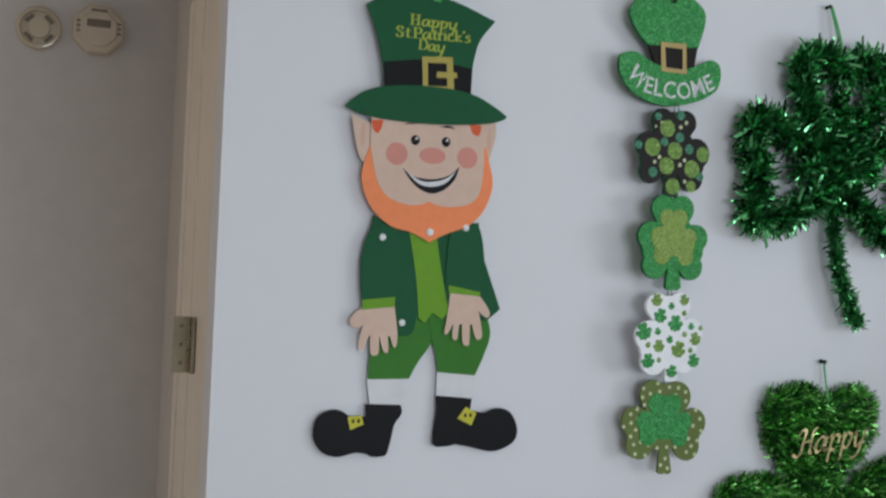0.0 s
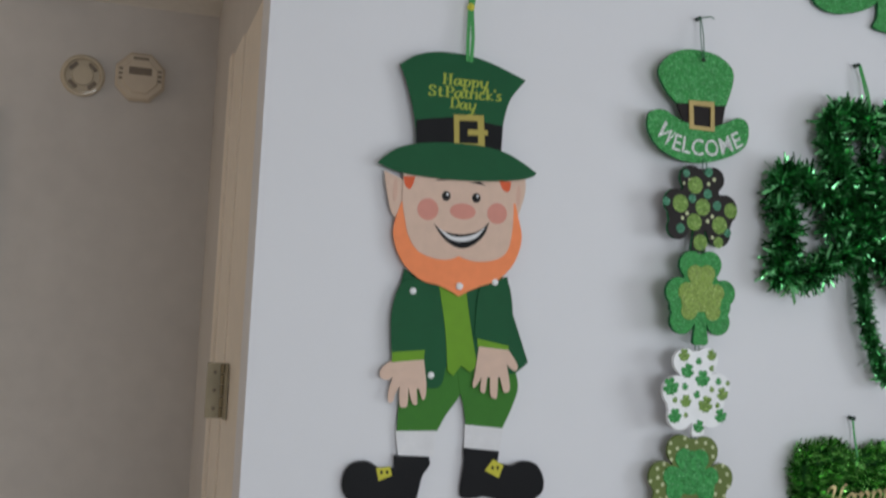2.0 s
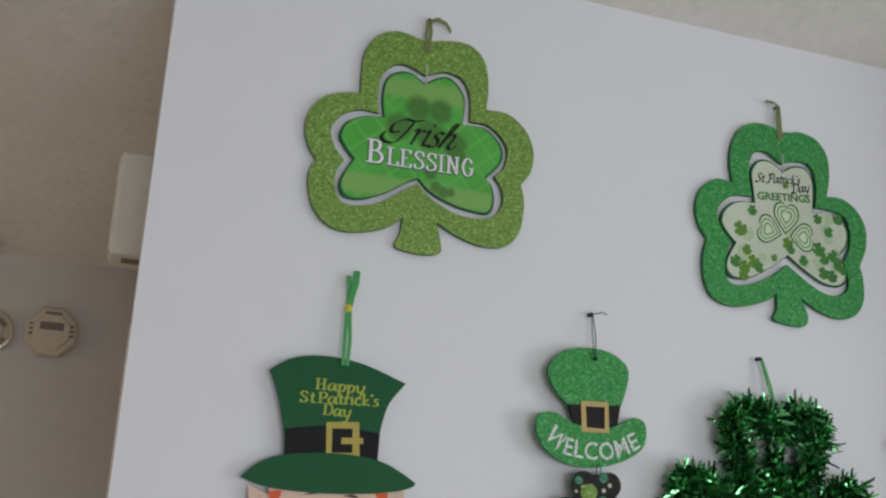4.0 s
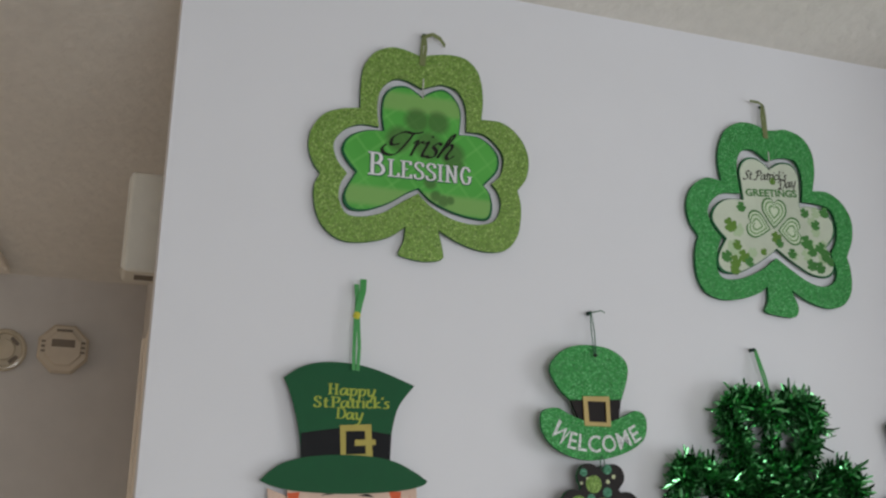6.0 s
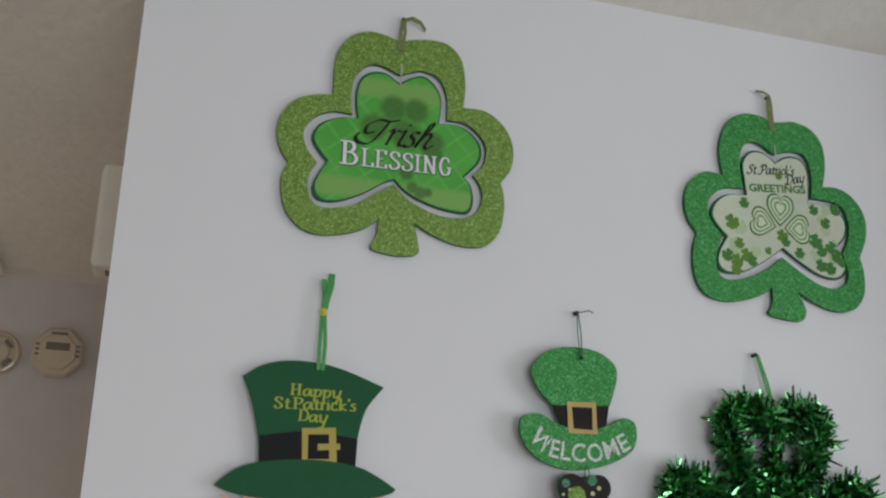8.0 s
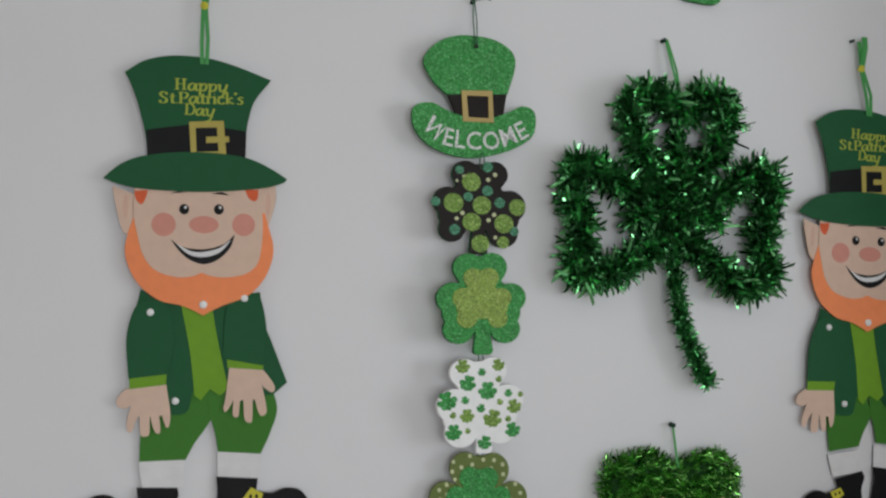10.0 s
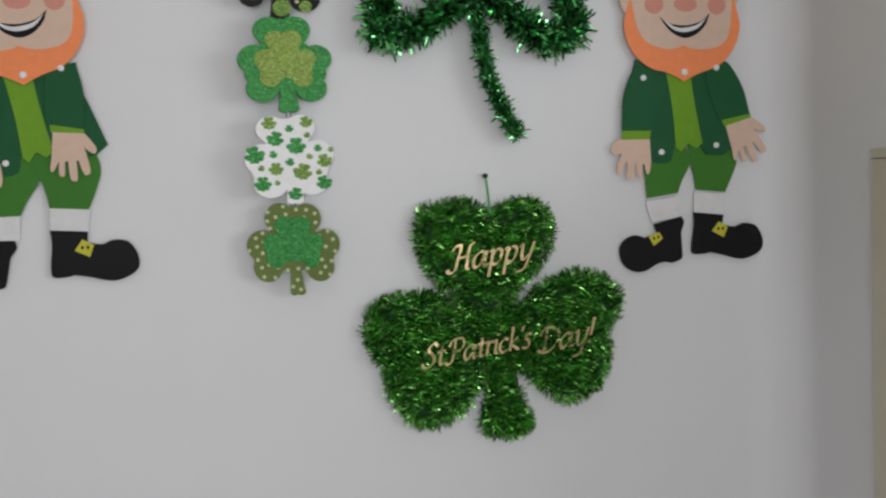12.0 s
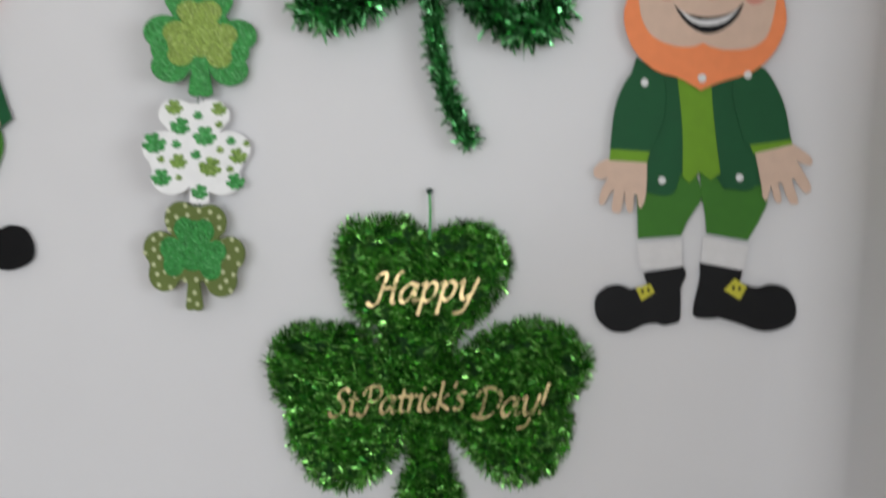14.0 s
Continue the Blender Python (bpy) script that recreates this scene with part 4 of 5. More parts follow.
def leprechaun(name, x, z, turn, arm_left, arm_right, leg_left, leg_right, label, leg_size=1.0, buckle_off=0, short=1.0):
    """A jointed card figure: one mesh of cut card layers, limbs turned about their fasteners."""
    bm = bmesh.new()
    mats = [CARD_GREEN, CARD_BLACK, CARD_GOLD, CARD_LIME, CARD_LEG, CARD_SKIN, CARD_ORANGE, CARD_BLUSH, CARD_RED, CARD_WHITE, CARD_YELLOW, PEARL, CARD_SAGE, CARD_EAR]
    green, black, gold, lime, leg, skin, orange, blush, red, white, yellow, pearl, sage, ear_pink = range(14)

    def cut(shape, front, mat, thick=1.0, pivot=None, angle=0.0, holes=(), bevel=0.3, size=1.0):
        def turned(o):
            if not pivot:
                return o
            c, s, p = size * math.cos(radians(angle)), size * math.sin(radians(angle)), Vector(pivot)
            return [p + Vector((c * (v - p).x - s * (v - p).y, s * (v - p).x + c * (v - p).y)) for v in o]

        slab(bm, turned(smooth_outline(shape) if len(shape[0]) < 4 and not isinstance(shape[0], Vector) else shape), front, thick, mat, [turned(smooth_outline(h)) for h in holes], bevel=bevel)

    hips = ((-40, -146), (66, -132))
    for side, (part_leg, sock, shoe, buckle), pivot, angle in ((0, (LEG_L, SOCK_L, SHOE_L, GOLD_L), hips[0], leg_left), (1, (LEG_R, SOCK_R, SHOE_R, GOLD_R), hips[1], leg_right)):
        lift = 0.5 * side
        if short < 1 and not side:
            part_leg = [(q[0] + 9 if q[1] < -150 else q[0], *q[1:]) for q in part_leg]
        buckle = [(q[0] + (0 if side else buckle_off), *q[1:]) for q in buckle]
        straight = short < 1 and not side
        sock = [(q[0] + 12, *q[1:]) for q in sock] if straight else sock
        cut(sock, 7.4 + lift, white, pivot=pivot, angle=angle * (0.45 if straight else 1), size=leg_size)
        cut(part_leg, 8.6 + lift, leg, 1.1, pivot, angle * (0.5 if short < 1 else 1), size=leg_size * short)
        cut(shoe, 9.8 + lift, black, 1.3, pivot, angle, size=leg_size)
        cut(buckle, 10.5 + lift, yellow, 0.8, pivot, angle, size=leg_size)
        mid = sum((Vector(q[:2]) for q in buckle), Vector((0, 0))) / 4
        for dx in (-4.5, 4.5):
            cut(round_outline(mid.x + dx, mid.y + 1, 2.4, 3.4, 8), 10.9 + lift, black, 0.5, pivot, angle, bevel=0.1, size=leg_size)
    cut(COAT, 11.6, green, 1.2)
    cut(VEST, 12.4, lime, 0.9)
    cut(LAPEL, 12.9, green, 0.6)
    shoulders = ((-79, -11), (61, 11))
    for sleeve, cuff, arm, pivot, angle in ((SLEEVE_L, CUFF_L, ARM_L, shoulders[0], arm_left), (SLEEVE_R, CUFF_R, ARM_R, shoulders[1], arm_right)):
        cut(arm, 14.0, skin, 1.1, pivot, angle)
        cut(cuff, 14.6, lime, 0.8, pivot, angle)
        cut(sleeve, 15.4, green, 1.2, pivot, angle)
    for ear, inner in ((EAR_L, (-118, 150)), (EAR_R, (95, 158))):
        cut(ear, 15.8, skin, 1.0)
        cut(round_outline(*inner, 4, 19, 12), 16.0, ear_pink, 0.3, bevel=0.1)
    cut(BEARD, 17.0, orange, 1.3)
    cut(FACE, 17.6, skin, 0.9)
    cut(HAIR_L, 17.9, red, 0.5)
    cut(HAIR_R, 17.9, red, 0.5)
    for n, (sx, sz, r) in enumerate(FACE_SPOTS):
        if n < 3:
            cut(round_outline(sx, sz, r * (1.15 if n == 2 else 1), r * (0.68 if n == 2 else 1), 24), 17.9, blush, 0.4, bevel=0.1)
        else:
            cut(round_outline(sx, sz, r, r * 1.08, 18), 17.95, black, 0.4, bevel=0.1)
            cut(round_outline(sx + 2, sz + 3, r * 0.3, None, 10), 18.2, white, 0.3, bevel=0.05)
    cut(MOUTH, 17.9, black, 0.4, bevel=0.1)
    cut(TEETH, 18.15, white, 0.4, bevel=0.1)
    cut(BROW_L, 17.9, black, 0.4, bevel=0.1)
    cut(BROW_R, 17.9, black, 0.4, bevel=0.1)
    cut(CROWN, 18.6, green, 1.2)
    cut(BAND, 19.0, black, 0.6, bevel=0.1)
    cut(BUCKLE, 19.4, gold, 0.6, holes=[BUCKLE_HOLE], bevel=0.1)
    cut(TONGUE, 19.6, gold, 0.5, bevel=0.1)
    cut(BRIM, 20.4, green, 1.2)
    for words, n in (("Happy", 0), ("St.Patrick's", 2), ("Day", 4)):
        text = bpy.data.meshes.new("words")
        penned(words, HAT_TEXT[n : n + 2], 18, 19.1, 0.4, BOOK, 0.0, 0.11, 0.25, 0).to_mesh(text)
        begun = len(bm.faces)
        bm.from_mesh(text)
        bm.faces.ensure_lookup_table()
        for f in bm.faces[begun:]:
            f.material_index = sage
        bpy.data.meshes.remove(text)
    for bx, bz, r in BUTTONS + [(66, -132, 5.5)] * (arm_right > 10):
        if (bx, bz) == BUTTONS[1][:2]:
            top = 18.6
        elif bz > -50:
            top = 17.0
        else:
            top = 13.6
        lathe(bm, [(r * 0.001, -(top - 1.5) / 1000), (r * 0.001, -top / 1000), (r * 0.0006, -(top + 1.2) / 1000), (0.0004, -(top + 1.5) / 1000)], (bx / 1000, 0, bz / 1000), 14, "y", pearl)
    ob = part(name, bm, mats, None, label, "leprechaun figure", "leprechaun figures on the wall")
    ob.matrix_world = pose(x, 0, z, 0, turn, 0)
    return ob


def hat_ribbon(x, z, high, lean):
    """The looped green ribbon, with its knot and pin, on which a figure hangs."""
    ob = thing("hanging_ribbon", x, 0.0, z, "looped green satin ribbon knotted above the hat", "ribbon", "ribbons on the wall")
    up = high * 0.575
    part("loop", strip(strip(bmesh.new(), [(-0.003, -0.0215, -0.006), (-0.004, -0.021, up * 0.3), (lean - 0.002, -0.018, up)], 0.006), [(0.004, -0.0205, -0.006), (0.005, -0.020, up * 0.4), (lean + 0.002, -0.018, up)], 0.006), RIBBON, ob)
    part("knot", lathe(bmesh.new(), [(0.001, -0.012), (0.006, -0.014), (0.0065, -0.019), (0.001, -0.022)], (lean, 0, up), 12), CARD_YELLOW, ob, "yellow knot")
    part("tail", strip(bmesh.new(), [(lean, -0.018, up), (lean + 0.004, -0.018, up + high * 0.15), (lean + 0.009, -0.016, up + high * 0.28), (lean + 0.010, -0.013, high)], 0.011), RIBBON, ob)
    part("tail", strip(bmesh.new(), [(lean, -0.017, up), (lean + 0.001, -0.014, up + high * 0.2), (lean - 0.002, -0.014, up + high * 0.36)], 0.008), RIBBON, ob)
    return ob


leprechaun("leprechaun_figure", 0.424, 1.612, 0.0, 0, 0, 0, 0, "jointed card leprechaun with green hat, orange beard and crossed arms")
leprechaun("leprechaun_figure", 1.588, 1.585, 2.8, -5, 23, 17.5, 0, "jointed card leprechaun with green hat and one arm swung outward", 0.955, 12, 0.93)
hat_ribbon(0.418, 1.990, 0.150, -0.001)
hat_ribbon(1.590, 1.965, 0.140, -0.012)
push_pin(0.424, 2.118, 0.7)
push_pin(1.567, 2.098, 0.7)



def hang(ob, x, twist, wide, depth):
    """Twists a board about the upright through x and lets it hang off the wall."""
    ob.matrix_basis = Matrix.Translation((x - 0.6 * depth, -depth - 0.010, 0)) @ Matrix.Rotation(radians(twist), 4, "Z") @ Matrix.Diagonal((wide, 1, 1, 1)) @ Matrix.Translation((-x, 0, 0))
    return ob


# the welcome chain
welcome = thing("welcome_chain", 0.850, 0.0, 2.117, "five-piece hanging chain of a glitter hat and shamrocks", "hanging sign")
hat_cut = part("hat", sheet(smooth_outline(W_CROWN), 11, 6, rim=1), [GL_GREEN, EDGE_GREEN], welcome, "green glitter top hat board")
hang(hat_cut, -0.001, 5, 1.06, 0.004)
part("hat_band", sheet(smooth_outline(W_BAND), 10.6, 5), PRINT_BLACK, hat_cut, "black hat band")
part("hat_brim", sheet(smooth_outline(W_BRIM), 12.5, 6, rim=1), [GL_GREEN, EDGE_GREEN], hat_cut)
part("buckle", sheet(smooth_outline(W_BUCKLE), 13.4, 2, holes=[smooth_outline(W_HOLE)]), TAN_GOLD, hat_cut, "gold painted buckle")
part("greeting", lettering(bmesh.new(), "WELCOME", W_TEXT, 29, 12.7, 0, 0.0, 0.008, 0.6), GL_WHITE, hat_cut, "white painted word WELCOME")


def full(lobes):
    """Adds the flesh between the two lobes of each leaf."""
    c, more = lobes[0], []
    for a, b in ((1, 2), (3, 4), (5, 6)):
        (ax, az, ar), (bx, bz, br) = lobes[a], lobes[b]
        mx, mz = (ax + bx) / 2, (az + bz) / 2
        more.append((mx + 0.06 * (c[0] - mx), mz + 0.06 * (c[1] - mz), (ar + br) / 2 * 0.93))
    if len(lobes) == 8:
        x, z, r = lobes[7]
        more += [(x - 0.45 * r, z - 0.5 * r, 0.72 * r), (x + 0.45 * r, z - 0.5 * r, 0.72 * r)]
    return [*lobes, *more]


def mottled(name, lobes, mats, label, twist, wide, depth):
    """One board of the chain, which hangs a little twisted on its link."""
    ob = part(name, sheet(lobed_outline(full(lobes)), 10.5, 6, rim=1), mats, welcome, label)
    return hang(ob, (min(l[0] - l[2] for l in lobes) + max(l[0] + l[2] for l in lobes)) / 2000, twist, wide, depth)


dotty = mottled("shamrock_board", LOBES_A, [PRINT_BLACK, EDGE_GREEN], "black shamrock board with olive and teal dots", 10, 1.12, 0.010)
inside = lambda d, lobes: any(math.hypot(d[0] - x, d[1] - z) + 0.35 * d[2] < r for x, z, r in lobes)
for dots, mat in (([(x, z, r * 1.2) for x, z, r in OLIVE_DOTS], GL_OLIVE), ([(x, z, r * 1.15) for x, z, r in TEAL_DOTS], GL_TEAL), ([(x, z, r * 0.8) for x, z, r in TINY_DOTS], PRINT_CHALK)):
    for d in dots:
        if inside(d, LOBES_A):
            part("dot", sheet(round_outline(*d, None, 18), 10.9, 0.8, bevel=0.2), mat, dotty)
double = mottled("shamrock_board", LOBES_B, [GL_GREEN, EDGE_GREEN], "green glitter shamrock board with olive centre", 13, 1.2, 0.018)
part("inlay", sheet(scaled(lobed_outline(full(LOBES_B[:-1])), 0.66, (20, -490)), 11.6, 1.4), GL_MOSS, double, "olive glitter shamrock inlay")
white_board = mottled("shamrock_board", LOBES_C, [BOARD_WHITE, BOARD_WHITE], "white shamrock board printed with small green clovers", 13, 1.2, 0.018)
for group_of, mat in ((CLOVERS_GREEN, GL_GREEN), (CLOVERS_OLIVE, GL_OLIVE)):
    for n, (x, z, r) in enumerate(group_of):
        part("clover", sheet(clover_outline(x, z, r * 1.2, 20 * math.sin(n * 2.1)), 10.9, 0.8, bevel=0.15), mat, white_board)
spotted = mottled("shamrock_board", LOBES_D, [PRINT_OLIVE, PRINT_OLIVE], "olive shamrock board with cream dots and green centre", -3, 0.96, 0.013)
part("inlay", sheet(scaled(lobed_outline(full(LOBES_D[:-1])), 0.66, (16, -806)), 11.6, 1.4), GL_GREEN, spotted, "green glitter shamrock inlay")
rng = random.Random(4)
placed = []
for _ in range(1500):
    x, z = rng.uniform(-70, 105), rng.uniform(-900, -735)
    near_core = math.hypot((x - 17) / 47, (z + 806) / 45) < 1
    if near_core or not inside((x, z, 5.0), LOBES_D) or any(math.hypot(x - a, z - b) < 13.5 for a, b in placed):
        continue
    placed.append((x, z))
    part("dot", sheet(round_outline(x, z, 3.5, None, 10), 10.9, 0.8, bevel=0.2), PRINT_CHALK, spotted)
for z in (-268, -421, -590, -742):
    part("link", tube(bmesh.new(), [(0.012 + 0.004 * math.cos(a), -0.030, z / 1000 + 0.013 * math.sin(a)) for a in (2 * math.pi * k / 14 for k in range(15))], 0.0009), THREAD, welcome)
part("cord", tube(tube(bmesh.new(), [(0.001, -0.016, 0.0), (0.003, -0.024, -0.035), (0.002, -0.0315, -0.079)], 0.0010), [(-0.001, -0.016, 0.0), (-0.003, -0.024, -0.035), (-0.001, -0.0315, -0.079)], 0.0010), THREAD, welcome)
part("cord_end", tube(bmesh.new(), [(0.0, -0.014, 0.0), (0.012, -0.016, 0.003), (0.022, -0.014, 0.006), (0.030, -0.013, 0.003)], 0.0010), THREAD, welcome)
part("cord_hole", lathe(bmesh.new(), [(0.004, -0.0300), (0.0036, -0.0318), (0.0004, -0.0318)], (0.001, 0, -0.079), 12), PRINT_BLACK, welcome)
push_pin(0.850, 2.117, 0.9)


def plaque(name, x, z, outer, cutout, inner, rim_mats, face, tie, label):
    """A cut-out shamrock board with a second shamrock hung in its opening."""
    ob = thing(name, x, 0.0, z, label, "hanging plaque", "shamrock plaques on the wall")
    part("frame_board", sheet(smooth_outline(outer), 12, 7, rim=1, holes=[smooth_outline(cutout)], bevel=0.8), rim_mats, ob)
    line = smooth_outline(inner)
    insert = part("insert_board", sheet(line, 10.2, 5, bevel=0.8), EDGE_GREEN, ob, "dark green edged insert board")
    part("printed_face", sheet(scaled(line, 0.968, sum(line, Vector((0, 0))) / len(line)), 10.5, 0.5, bevel=0.1), face, insert)
    top, low = cutout[0], inner[0]
    part("wire_loop", strip(bmesh.new(), [((top[0] + 1) / 1000, -0.0125, (top[1] + 20) / 1000), ((low[0] + 1) / 1000, -0.0125, (low[1] - 5) / 1000)], 0.0022), WIRE, ob, "silver hanging wire")
    for dx in (-0.004, 0.0035):
        part("tie", strip(bmesh.new(), [(dx * 0.3, -0.013, 0.0), (dx, -0.0135, -0.025), (outer[0][0] / 1000 + dx * 0.6, -0.0130, outer[0][1] / 1000 - 0.018)], 0.006), tie, ob)
    return ob, insert


irish, insert = plaque("blessing_plaque", 0.521, 2.608, IB_OUT_A + IB_OUT_B, IB_CUT_A + IB_CUT_B, IB_IN_A + IB_IN_B, [GL_OLIVE, EDGE_GREEN], TARTAN, RIBBON_OLIVE, "olive glitter shamrock plaque reading Irish Blessing")
part("tie_end", strip(bmesh.new(), [(0.0, -0.014, -0.004), (0.014, -0.018, 0.001), (0.030, -0.016, -0.004), (0.040, -0.014, -0.016)], 0.008, side=(0.2, 0, 1)), RIBBON_OLIVE, irish)
for k in range(5):
    part("script_letter", penned("Irish", [(-56, -238), (54, -233)], 47, 11.0, 0.5, slant=0.45, thin=0.06, heavy=0.20, only=k), PRINT_BLACK, insert)
for k in range(8):
    part("letter_edge", penned("BLESSING", [(-91, -280.5), (97, -276.5)], 33, 11.0, 0.4, SERIF, 0.0, 0.20, 0.34, 0, 1.32, only=k), EDGE_GREEN, insert)
for k in range(8):
    part("letter", penned("BLESSING", [(-91, -279.5), (97, -275.5)], 32.5, 11.35, 0.3, SERIF, 0.0, 0.10, 0.21, 0, 1.32, only=k), CARD_WHITE, insert)
push_pin(0.521, 2.608, 0.8)

greeting, insert = plaque("greetings_plaque", 1.245, 2.579, GR_OUT_A + GR_OUT_B, GR_CUT_A + GR_CUT_B, GR_IN_A + GR_IN_B, [GL_GREEN, EDGE_GREEN], PRINT_CREAM, RIBBON_OLIVE, "green glitter shamrock plaque with white clover insert")
part("tie_end", strip(bmesh.new(), [(0.0, -0.014, 0.0), (-0.014, -0.018, 0.004), (-0.030, -0.014, 0.006)], 0.005, side=(0.2, 0, 1)), RIBBON_OLIVE, greeting)
for words, ends in (("St. Patrick's", [GR_TEXT[0], (46, -153)]), ("Day", [(30, -174), (68, -164)])):
    for k in range(len(words)):
        if words[k] != " ":
            part("printed_letter", penned(words, ends, 18, 10.8, 0.4, thin=0.14, heavy=0.27, only=k), PRINT_BLACK, insert)
part("printed_word", lettering(bmesh.new(), "GREETINGS", GR_TEXT[4:6], 14.5, 10.8, 0, 0.0, 0.028, 0.4), PRINT_LEAF, insert)
for n, (x, z, r) in enumerate(GR_CLOVERS_A[:8] + GR_CLOVERS_B[:10]):
    mx = -68 if x < 20 else 98
    part("faint_clover", sheet(clover_outline(mx + 0.75 * (x - mx) + 14 * math.sin(n * 2.3), -274 + 0.75 * (z + 274) + 13 * math.cos(n * 1.9), r * 1.3, 60 * math.sin(n * 1.3)), 10.55 + 0.01 * n, 0.2, bevel=0.05), PRINT_GHOST, insert)
for clovers, mat in ((GR_CLOVERS_A, PRINT_MOSS), (GR_CLOVERS_B, PRINT_LEAF)):
    for n, (x, z, r) in enumerate(clovers):
        part("clover", sheet(clover_outline(x, z, r * 1.3, 35 * math.sin(n * 1.7)), 10.78 + 0.02 * n, 0.4, bevel=0.05), (PRINT_LEAF, mat)[n % 3 > 0], insert)
for n in (0, 2, 4):
    foot, tip = Vector(GR_HEARTS[n]), Vector(GR_HEARTS[n + 1])
    up = (tip - foot) * 1.06
    flat = Vector((up.y, -up.x)).normalized() * 60
    for grow, ring, mat in ((1.0, 0.88, PRINT_LEAF), (0.74, 0.84, PRINT_SOFT), (0.46, 0.70, PRINT_SOFT)):
        heart = [foot + up * (0.58 + (v - 0.58) * grow) + flat * u * grow for u, v in ((0, 0.02), (-0.24, 0.26), (-0.47, 0.58), (-0.42, 0.90), (-0.16, 1.0), (0, 0.88), (0.16, 1.0), (0.42, 0.90), (0.47, 0.58), (0.24, 0.26))]
        line = smooth_outline([(*heart[0], 1), *[tuple(v) for v in heart[1:]]], 4)
        if grow == 1.0:
            part("heart_fill", sheet(line, 11.35 + 0.02 * n, 0.3, bevel=0.05), PRINT_PALE, insert)
        middle = foot + up * 0.58
        part("celtic_heart", sheet(line, 11.55 + 0.02 * n, 0.3, holes=[scaled(line, ring, middle)], bevel=0.03), mat, insert)
push_pin(1.245, 2.579, 0.8)


# ---- tinsel ----
def strands(name, roots, outs, lengths, width, mat, parent, seed, curl=0.35, hang=0.0, taper=0.25, facing=None):
    """Foil strips that stand out from their roots, each bent and twisted in its own way."""
    g = np.random.default_rng(seed)
    n = len(roots)
    d = outs / np.linalg.norm(outs, axis=1, keepdims=True)
    r = g.normal(size=(n, 3))
    if facing is not None:
        r = facing + 0.65 * r
    side = np.cross(d, r)
    side /= np.linalg.norm(side, axis=1, keepdims=True)
    bend = np.cross(side, d) * g.uniform(-curl, curl, (n, 1)) + [0, 0, -hang]
    rows = []
    for u in (0.0, 0.5, 1.0):
        p = roots + d * (lengths * u)[:, None] + bend * (lengths * u * u)[:, None]
        twist = side * math.cos(u * 0.9) + np.cross(d, side) * math.sin(u * 0.9)
        w = (width * (1 - taper * u))[:, None] / 2
        rows += [p - twist * w, p + twist * w]
    verts = np.stack(rows, 1).reshape(-1, 3)
    verts[:, 1] = np.minimum(verts[:, 1], -0.0015)
    k = 6 * np.arange(n)[:, None]
    faces = np.concatenate([k + [0, 1, 3, 2], k + [2, 3, 5, 4]]).tolist()
    me = bpy.data.meshes.new(name)
    me.from_pydata(verts.tolist(), [], faces)
    me.materials.append(mat)
    ob = new(name, me)
    ob.parent = parent
    return tagged(ob, kind="stuff")


def garland(name, path, depth, reach, count, width, mat, parent, seed):
    """Tinsel wound round a wire that follows a path (mm)."""
    g = np.random.default_rng(seed)
    line = open_curve(path, 8)
    pts = np.array([(v.x / 1000, -depth, v.y / 1000) for v in line])
    wire = part("wire", tube(bmesh.new(), [tuple(p) for p in pts], 0.0022), PIN, parent)
    seg = np.linalg.norm(np.diff(pts, axis=0), axis=1)
    run = np.concatenate([[0], np.cumsum(seg)])
    s = g.uniform(0, run[-1], count)
    at = np.stack([np.interp(s, run, pts[:, k]) for k in range(3)], 1)
    ahead = np.stack([np.interp(np.minimum(s + 0.004, run[-1]), run, pts[:, k]) for k in range(3)], 1) - np.stack([np.interp(np.maximum(s - 0.004, 0), run, pts[:, k]) for k in range(3)], 1)
    ahead /= np.linalg.norm(ahead, axis=1, keepdims=True)
    out = g.normal(size=(count, 3))
    out -= (out * ahead).sum(1, keepdims=True) * ahead
    out /= np.linalg.norm(out, axis=1, keepdims=True)
    out += ahead * g.uniform(-1.3, 1.3, (count, 1))
    return strands(name, at + out * 0.002, out, reach * g.uniform(0.55, 1.1, count), width * g.uniform(0.6, 1.25, count), mat, parent, seed + 1, 1.5, taper=0.1)


tinsel = thing("tinsel_shamrock", 1.195, 0.0, 2.074, "open wire shamrock wound with shiny dark green tinsel", "tinsel shamrock", "tinsel shamrocks on the wall")
for n, loop in enumerate((LOOP_TOP, LOOP_LEFT, LOOP_RIGHT)):
    garland("tinsel_loop", loop, 0.034, 0.0258, 4200, 0.0070, FOIL_DARK, tinsel, 20 + n)
for n, knot in enumerate(([(-75, -315), (-20, -300), (35, -300), (85, -318)], [(8, -175), (6, -230), (2, -290), (4, -350)])):
    garland("tinsel_knot", knot, 0.040, 0.024, 1000, 0.0070, FOIL_DARK, tinsel, 27 + 40 * n)
garland("tinsel_stalk", TINSEL_STEM, 0.030, 0.0145, 1700, 0.0042, FOIL_DARK, tinsel, 30)
for dx in (0.0, 0.006):
    part("hanging_loop", strip(bmesh.new(), [(dx * 0.5, -0.012, 0.002), (0.010 + dx, -0.020, -0.05), (0.018 + dx * 0.4, -0.030, -0.10)], 0.004), RIBBON, tinsel)
push_pin(1.193, 2.074, 0.9)

pad = thing("tinsel_greeting_shamrock", 1.208, 0.0, 1.411, "padded tinsel shamrock with gold words Happy St.Patrick's Day!", "tinsel shamrock", "tinsel shamrocks on the wall")


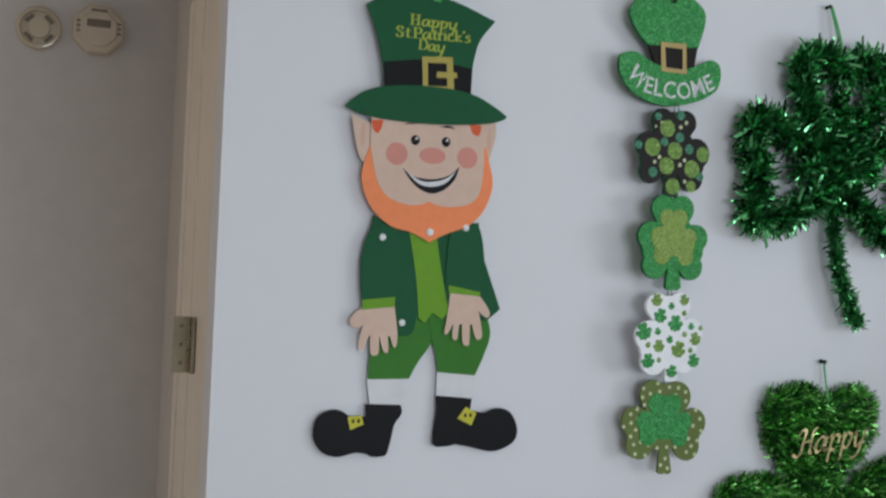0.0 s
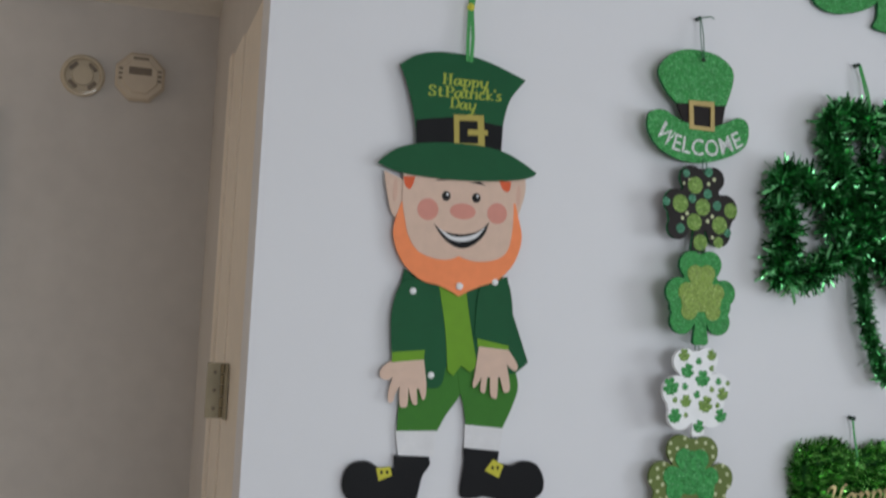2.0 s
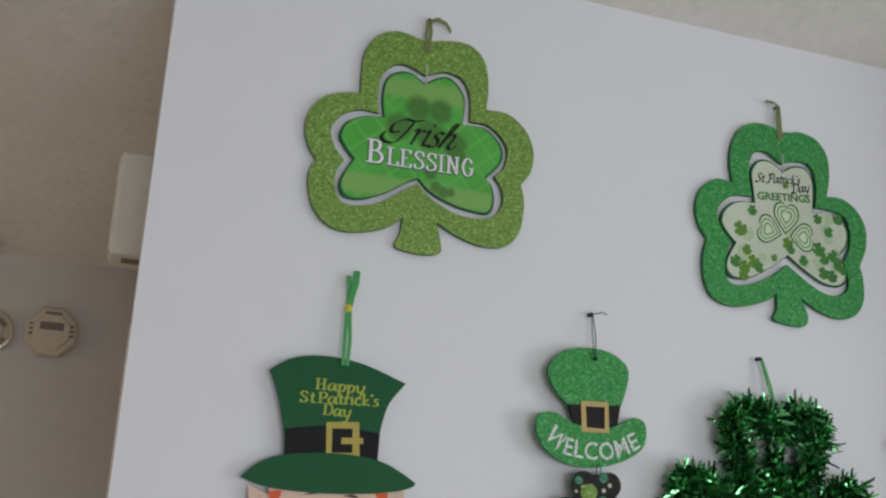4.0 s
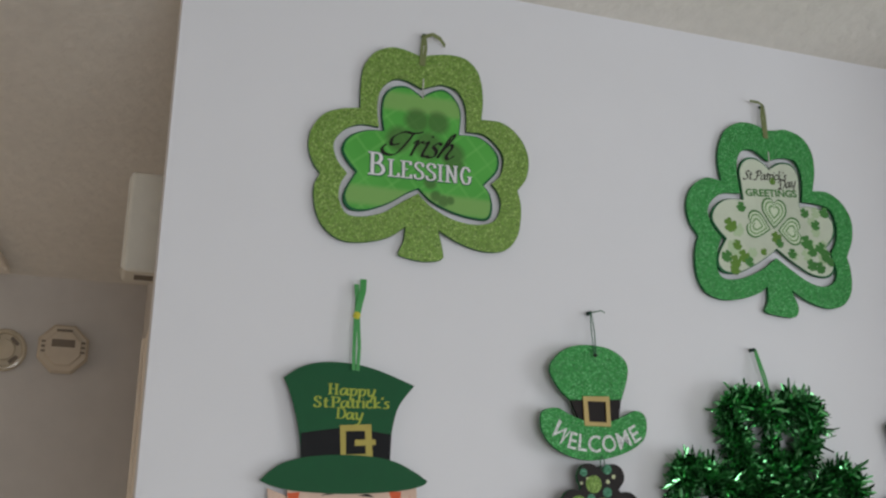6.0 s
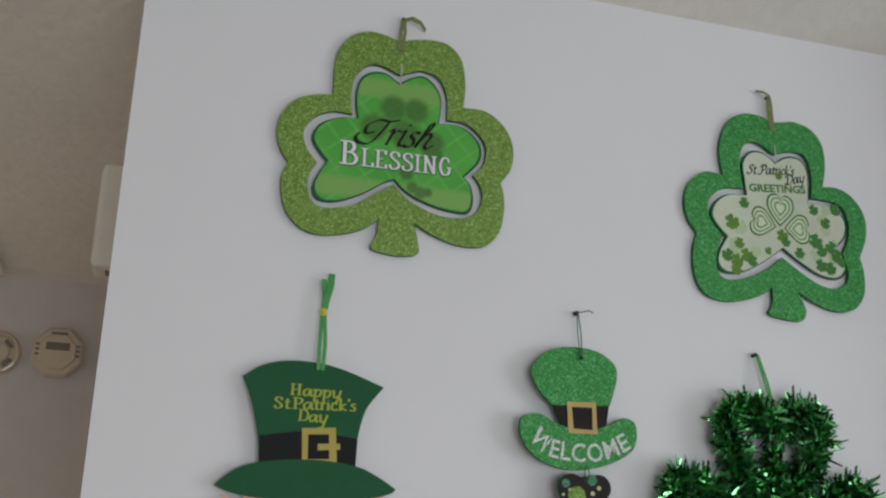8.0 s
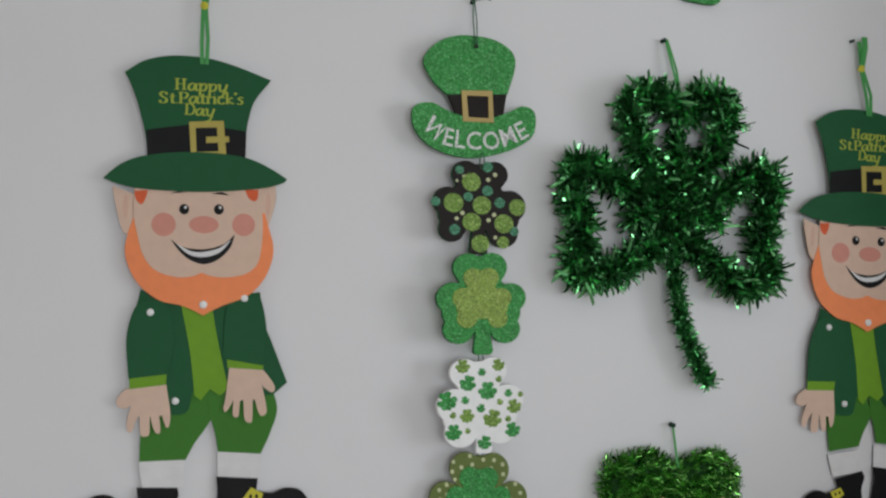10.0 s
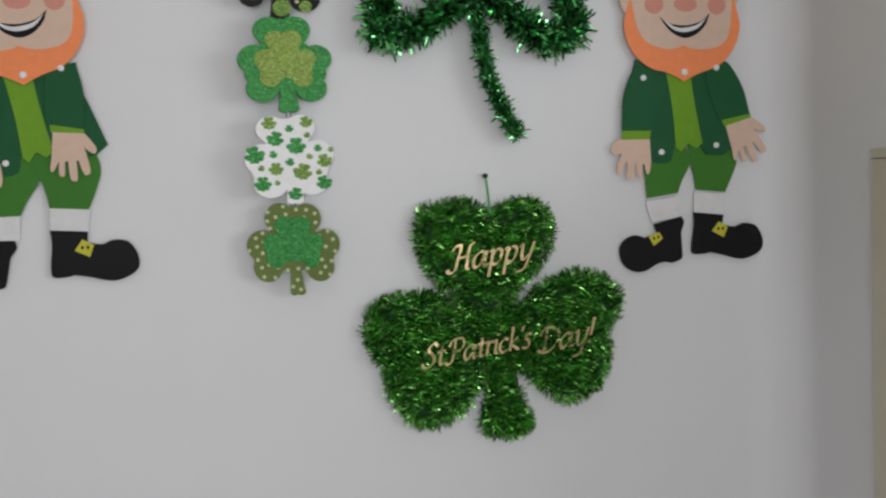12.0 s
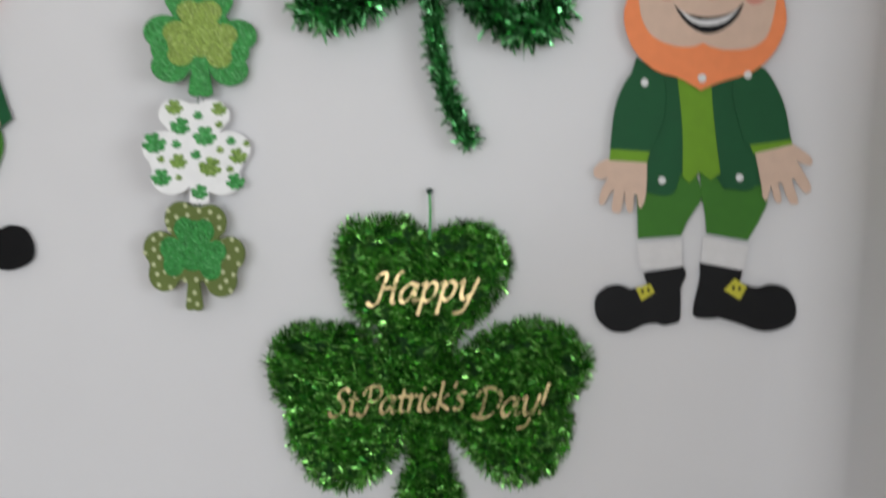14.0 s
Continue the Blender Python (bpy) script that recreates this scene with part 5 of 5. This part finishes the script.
def edge_distance(p, loop):
    a, b = loop, np.roll(loop, -1, 0)
    ab = b - a
    t = np.clip(((p[:, None] - a) * ab).sum(2) / (ab**2).sum(1), 0, 1)
    return np.linalg.norm(p[:, None] - (a + t[:, :, None] * ab), axis=2).min(1)


def within(p, loop):
    a, b = loop, np.roll(loop, -1, 0)
    y = p[:, 1:2]
    cross = (a[:, 1] > y) != (b[:, 1] > y)
    xs = a[:, 0] + (y - a[:, 1]) / np.where(b[:, 1] == a[:, 1], 1e-9, b[:, 1] - a[:, 1]) * (b[:, 0] - a[:, 0])
    return (cross & (p[:, 0:1] < xs)).sum(1) % 2 == 1


PAD_CORE = [(-45, -255), (0, -240), (48, -255), (52, -320), (5, -345), (-45, -320)]
for n, (leaf, count) in enumerate(((PAD_TOP, 8000), (PAD_LEFT, 8000), (PAD_RIGHT, 8000), (PAD_STEM, 2800), (PAD_CORE, 2600))):
    g = np.random.default_rng(50 + n)
    line = smooth_outline(leaf, 4)
    part("pad_board", sheet(scaled(line, 0.93, sum(line, Vector((0, 0))) / len(line)), 19 - 0.7 * n, 13, bevel=6), PAD_CARD, pad)
    loop = np.array([tuple(v) for v in line])
    p = g.uniform(loop.min(0), loop.max(0), (count * 3, 2))
    p = p[within(p, loop)][:count]
    far = edge_distance(p, loop)
    mid = loop.mean(0)
    lift = 12 + 12 * np.sqrt(np.clip(far / 40, 0, 1))
    roots = np.stack([p[:, 0], -lift, p[:, 1]], 1) / 1000
    away = p - mid
    away /= np.linalg.norm(away, axis=1, keepdims=True) + 1e-9
    edge = np.clip(1 - far / 22, 0, 1)[:, None]
    row = np.round(p[:, 0] / 26 + 0.35 * np.sin(p[:, 1] / 27 + n)) * 26
    off = np.clip((p[:, 0] - row) / 13, -1, 1)
    lift = lift - 10 * np.exp(-(((far - 30) / 6) ** 2)) - 6 * off**2 + 3 * np.sin(p[:, 1] / 9 + row)
    roots = np.stack([p[:, 0] - 4 * off, -lift, p[:, 1]], 1) / 1000
    fan = off * 1.25 + g.normal(0, 0.5, len(p))
    outs = np.stack([np.where(fan < 0, -1, 1) * (0.35 + 0.65 * np.abs(np.sin(fan))), -np.abs(np.cos(fan)) * 0.42 - 0.05, g.normal(0, 0.20, len(p))], 1)
    outs[:, 0] += away[:, 0] * 1.2 * edge[:, 0]
    outs[:, 2] += away[:, 1] * 1.2 * edge[:, 0]
    outs[:, 1] = np.minimum(outs[:, 1], -0.1)
    slope = 1.1 * np.clip(1 - far / 48, 0, 1)
    bulge = np.stack([away[:, 0] * slope + 0.5 * off, np.full(len(p), -1.0), away[:, 1] * slope], 1)
    strands("tinsel_fringe", roots, outs, g.uniform(0.013, 0.026, len(p)) * (1 - 0.3 * edge[:, 0]), g.uniform(0.0013, 0.0030, len(p)), FOIL_LIGHT, pad, 70 + n, 0.5, facing=bulge)
for words, n, high in (("Happy", 0, 44), ("St.Patrick's", 2, 40), ("Day!", 4, 42)):
    for k in range(len(words)):
        part("gold_letter", penned(words, [PAD_TEXT[n], (Vector(PAD_TEXT[n]).lerp(Vector(PAD_TEXT[n + 1]), 0.93))], high, (36.8 if n == 0 else 34.2) + 0.9 * math.sin(3.1 * k), 1.0, thin=0.08, heavy=0.21, only=k), GOLD, pad)
part("hanging_loop", strip(bmesh.new(), [(0.0, -0.012, 0.0), (0.003, -0.014, -0.03), (0.005, -0.022, -0.07)], 0.004), RIBBON, pad)
push_pin(1.208, 1.411, 1.0)
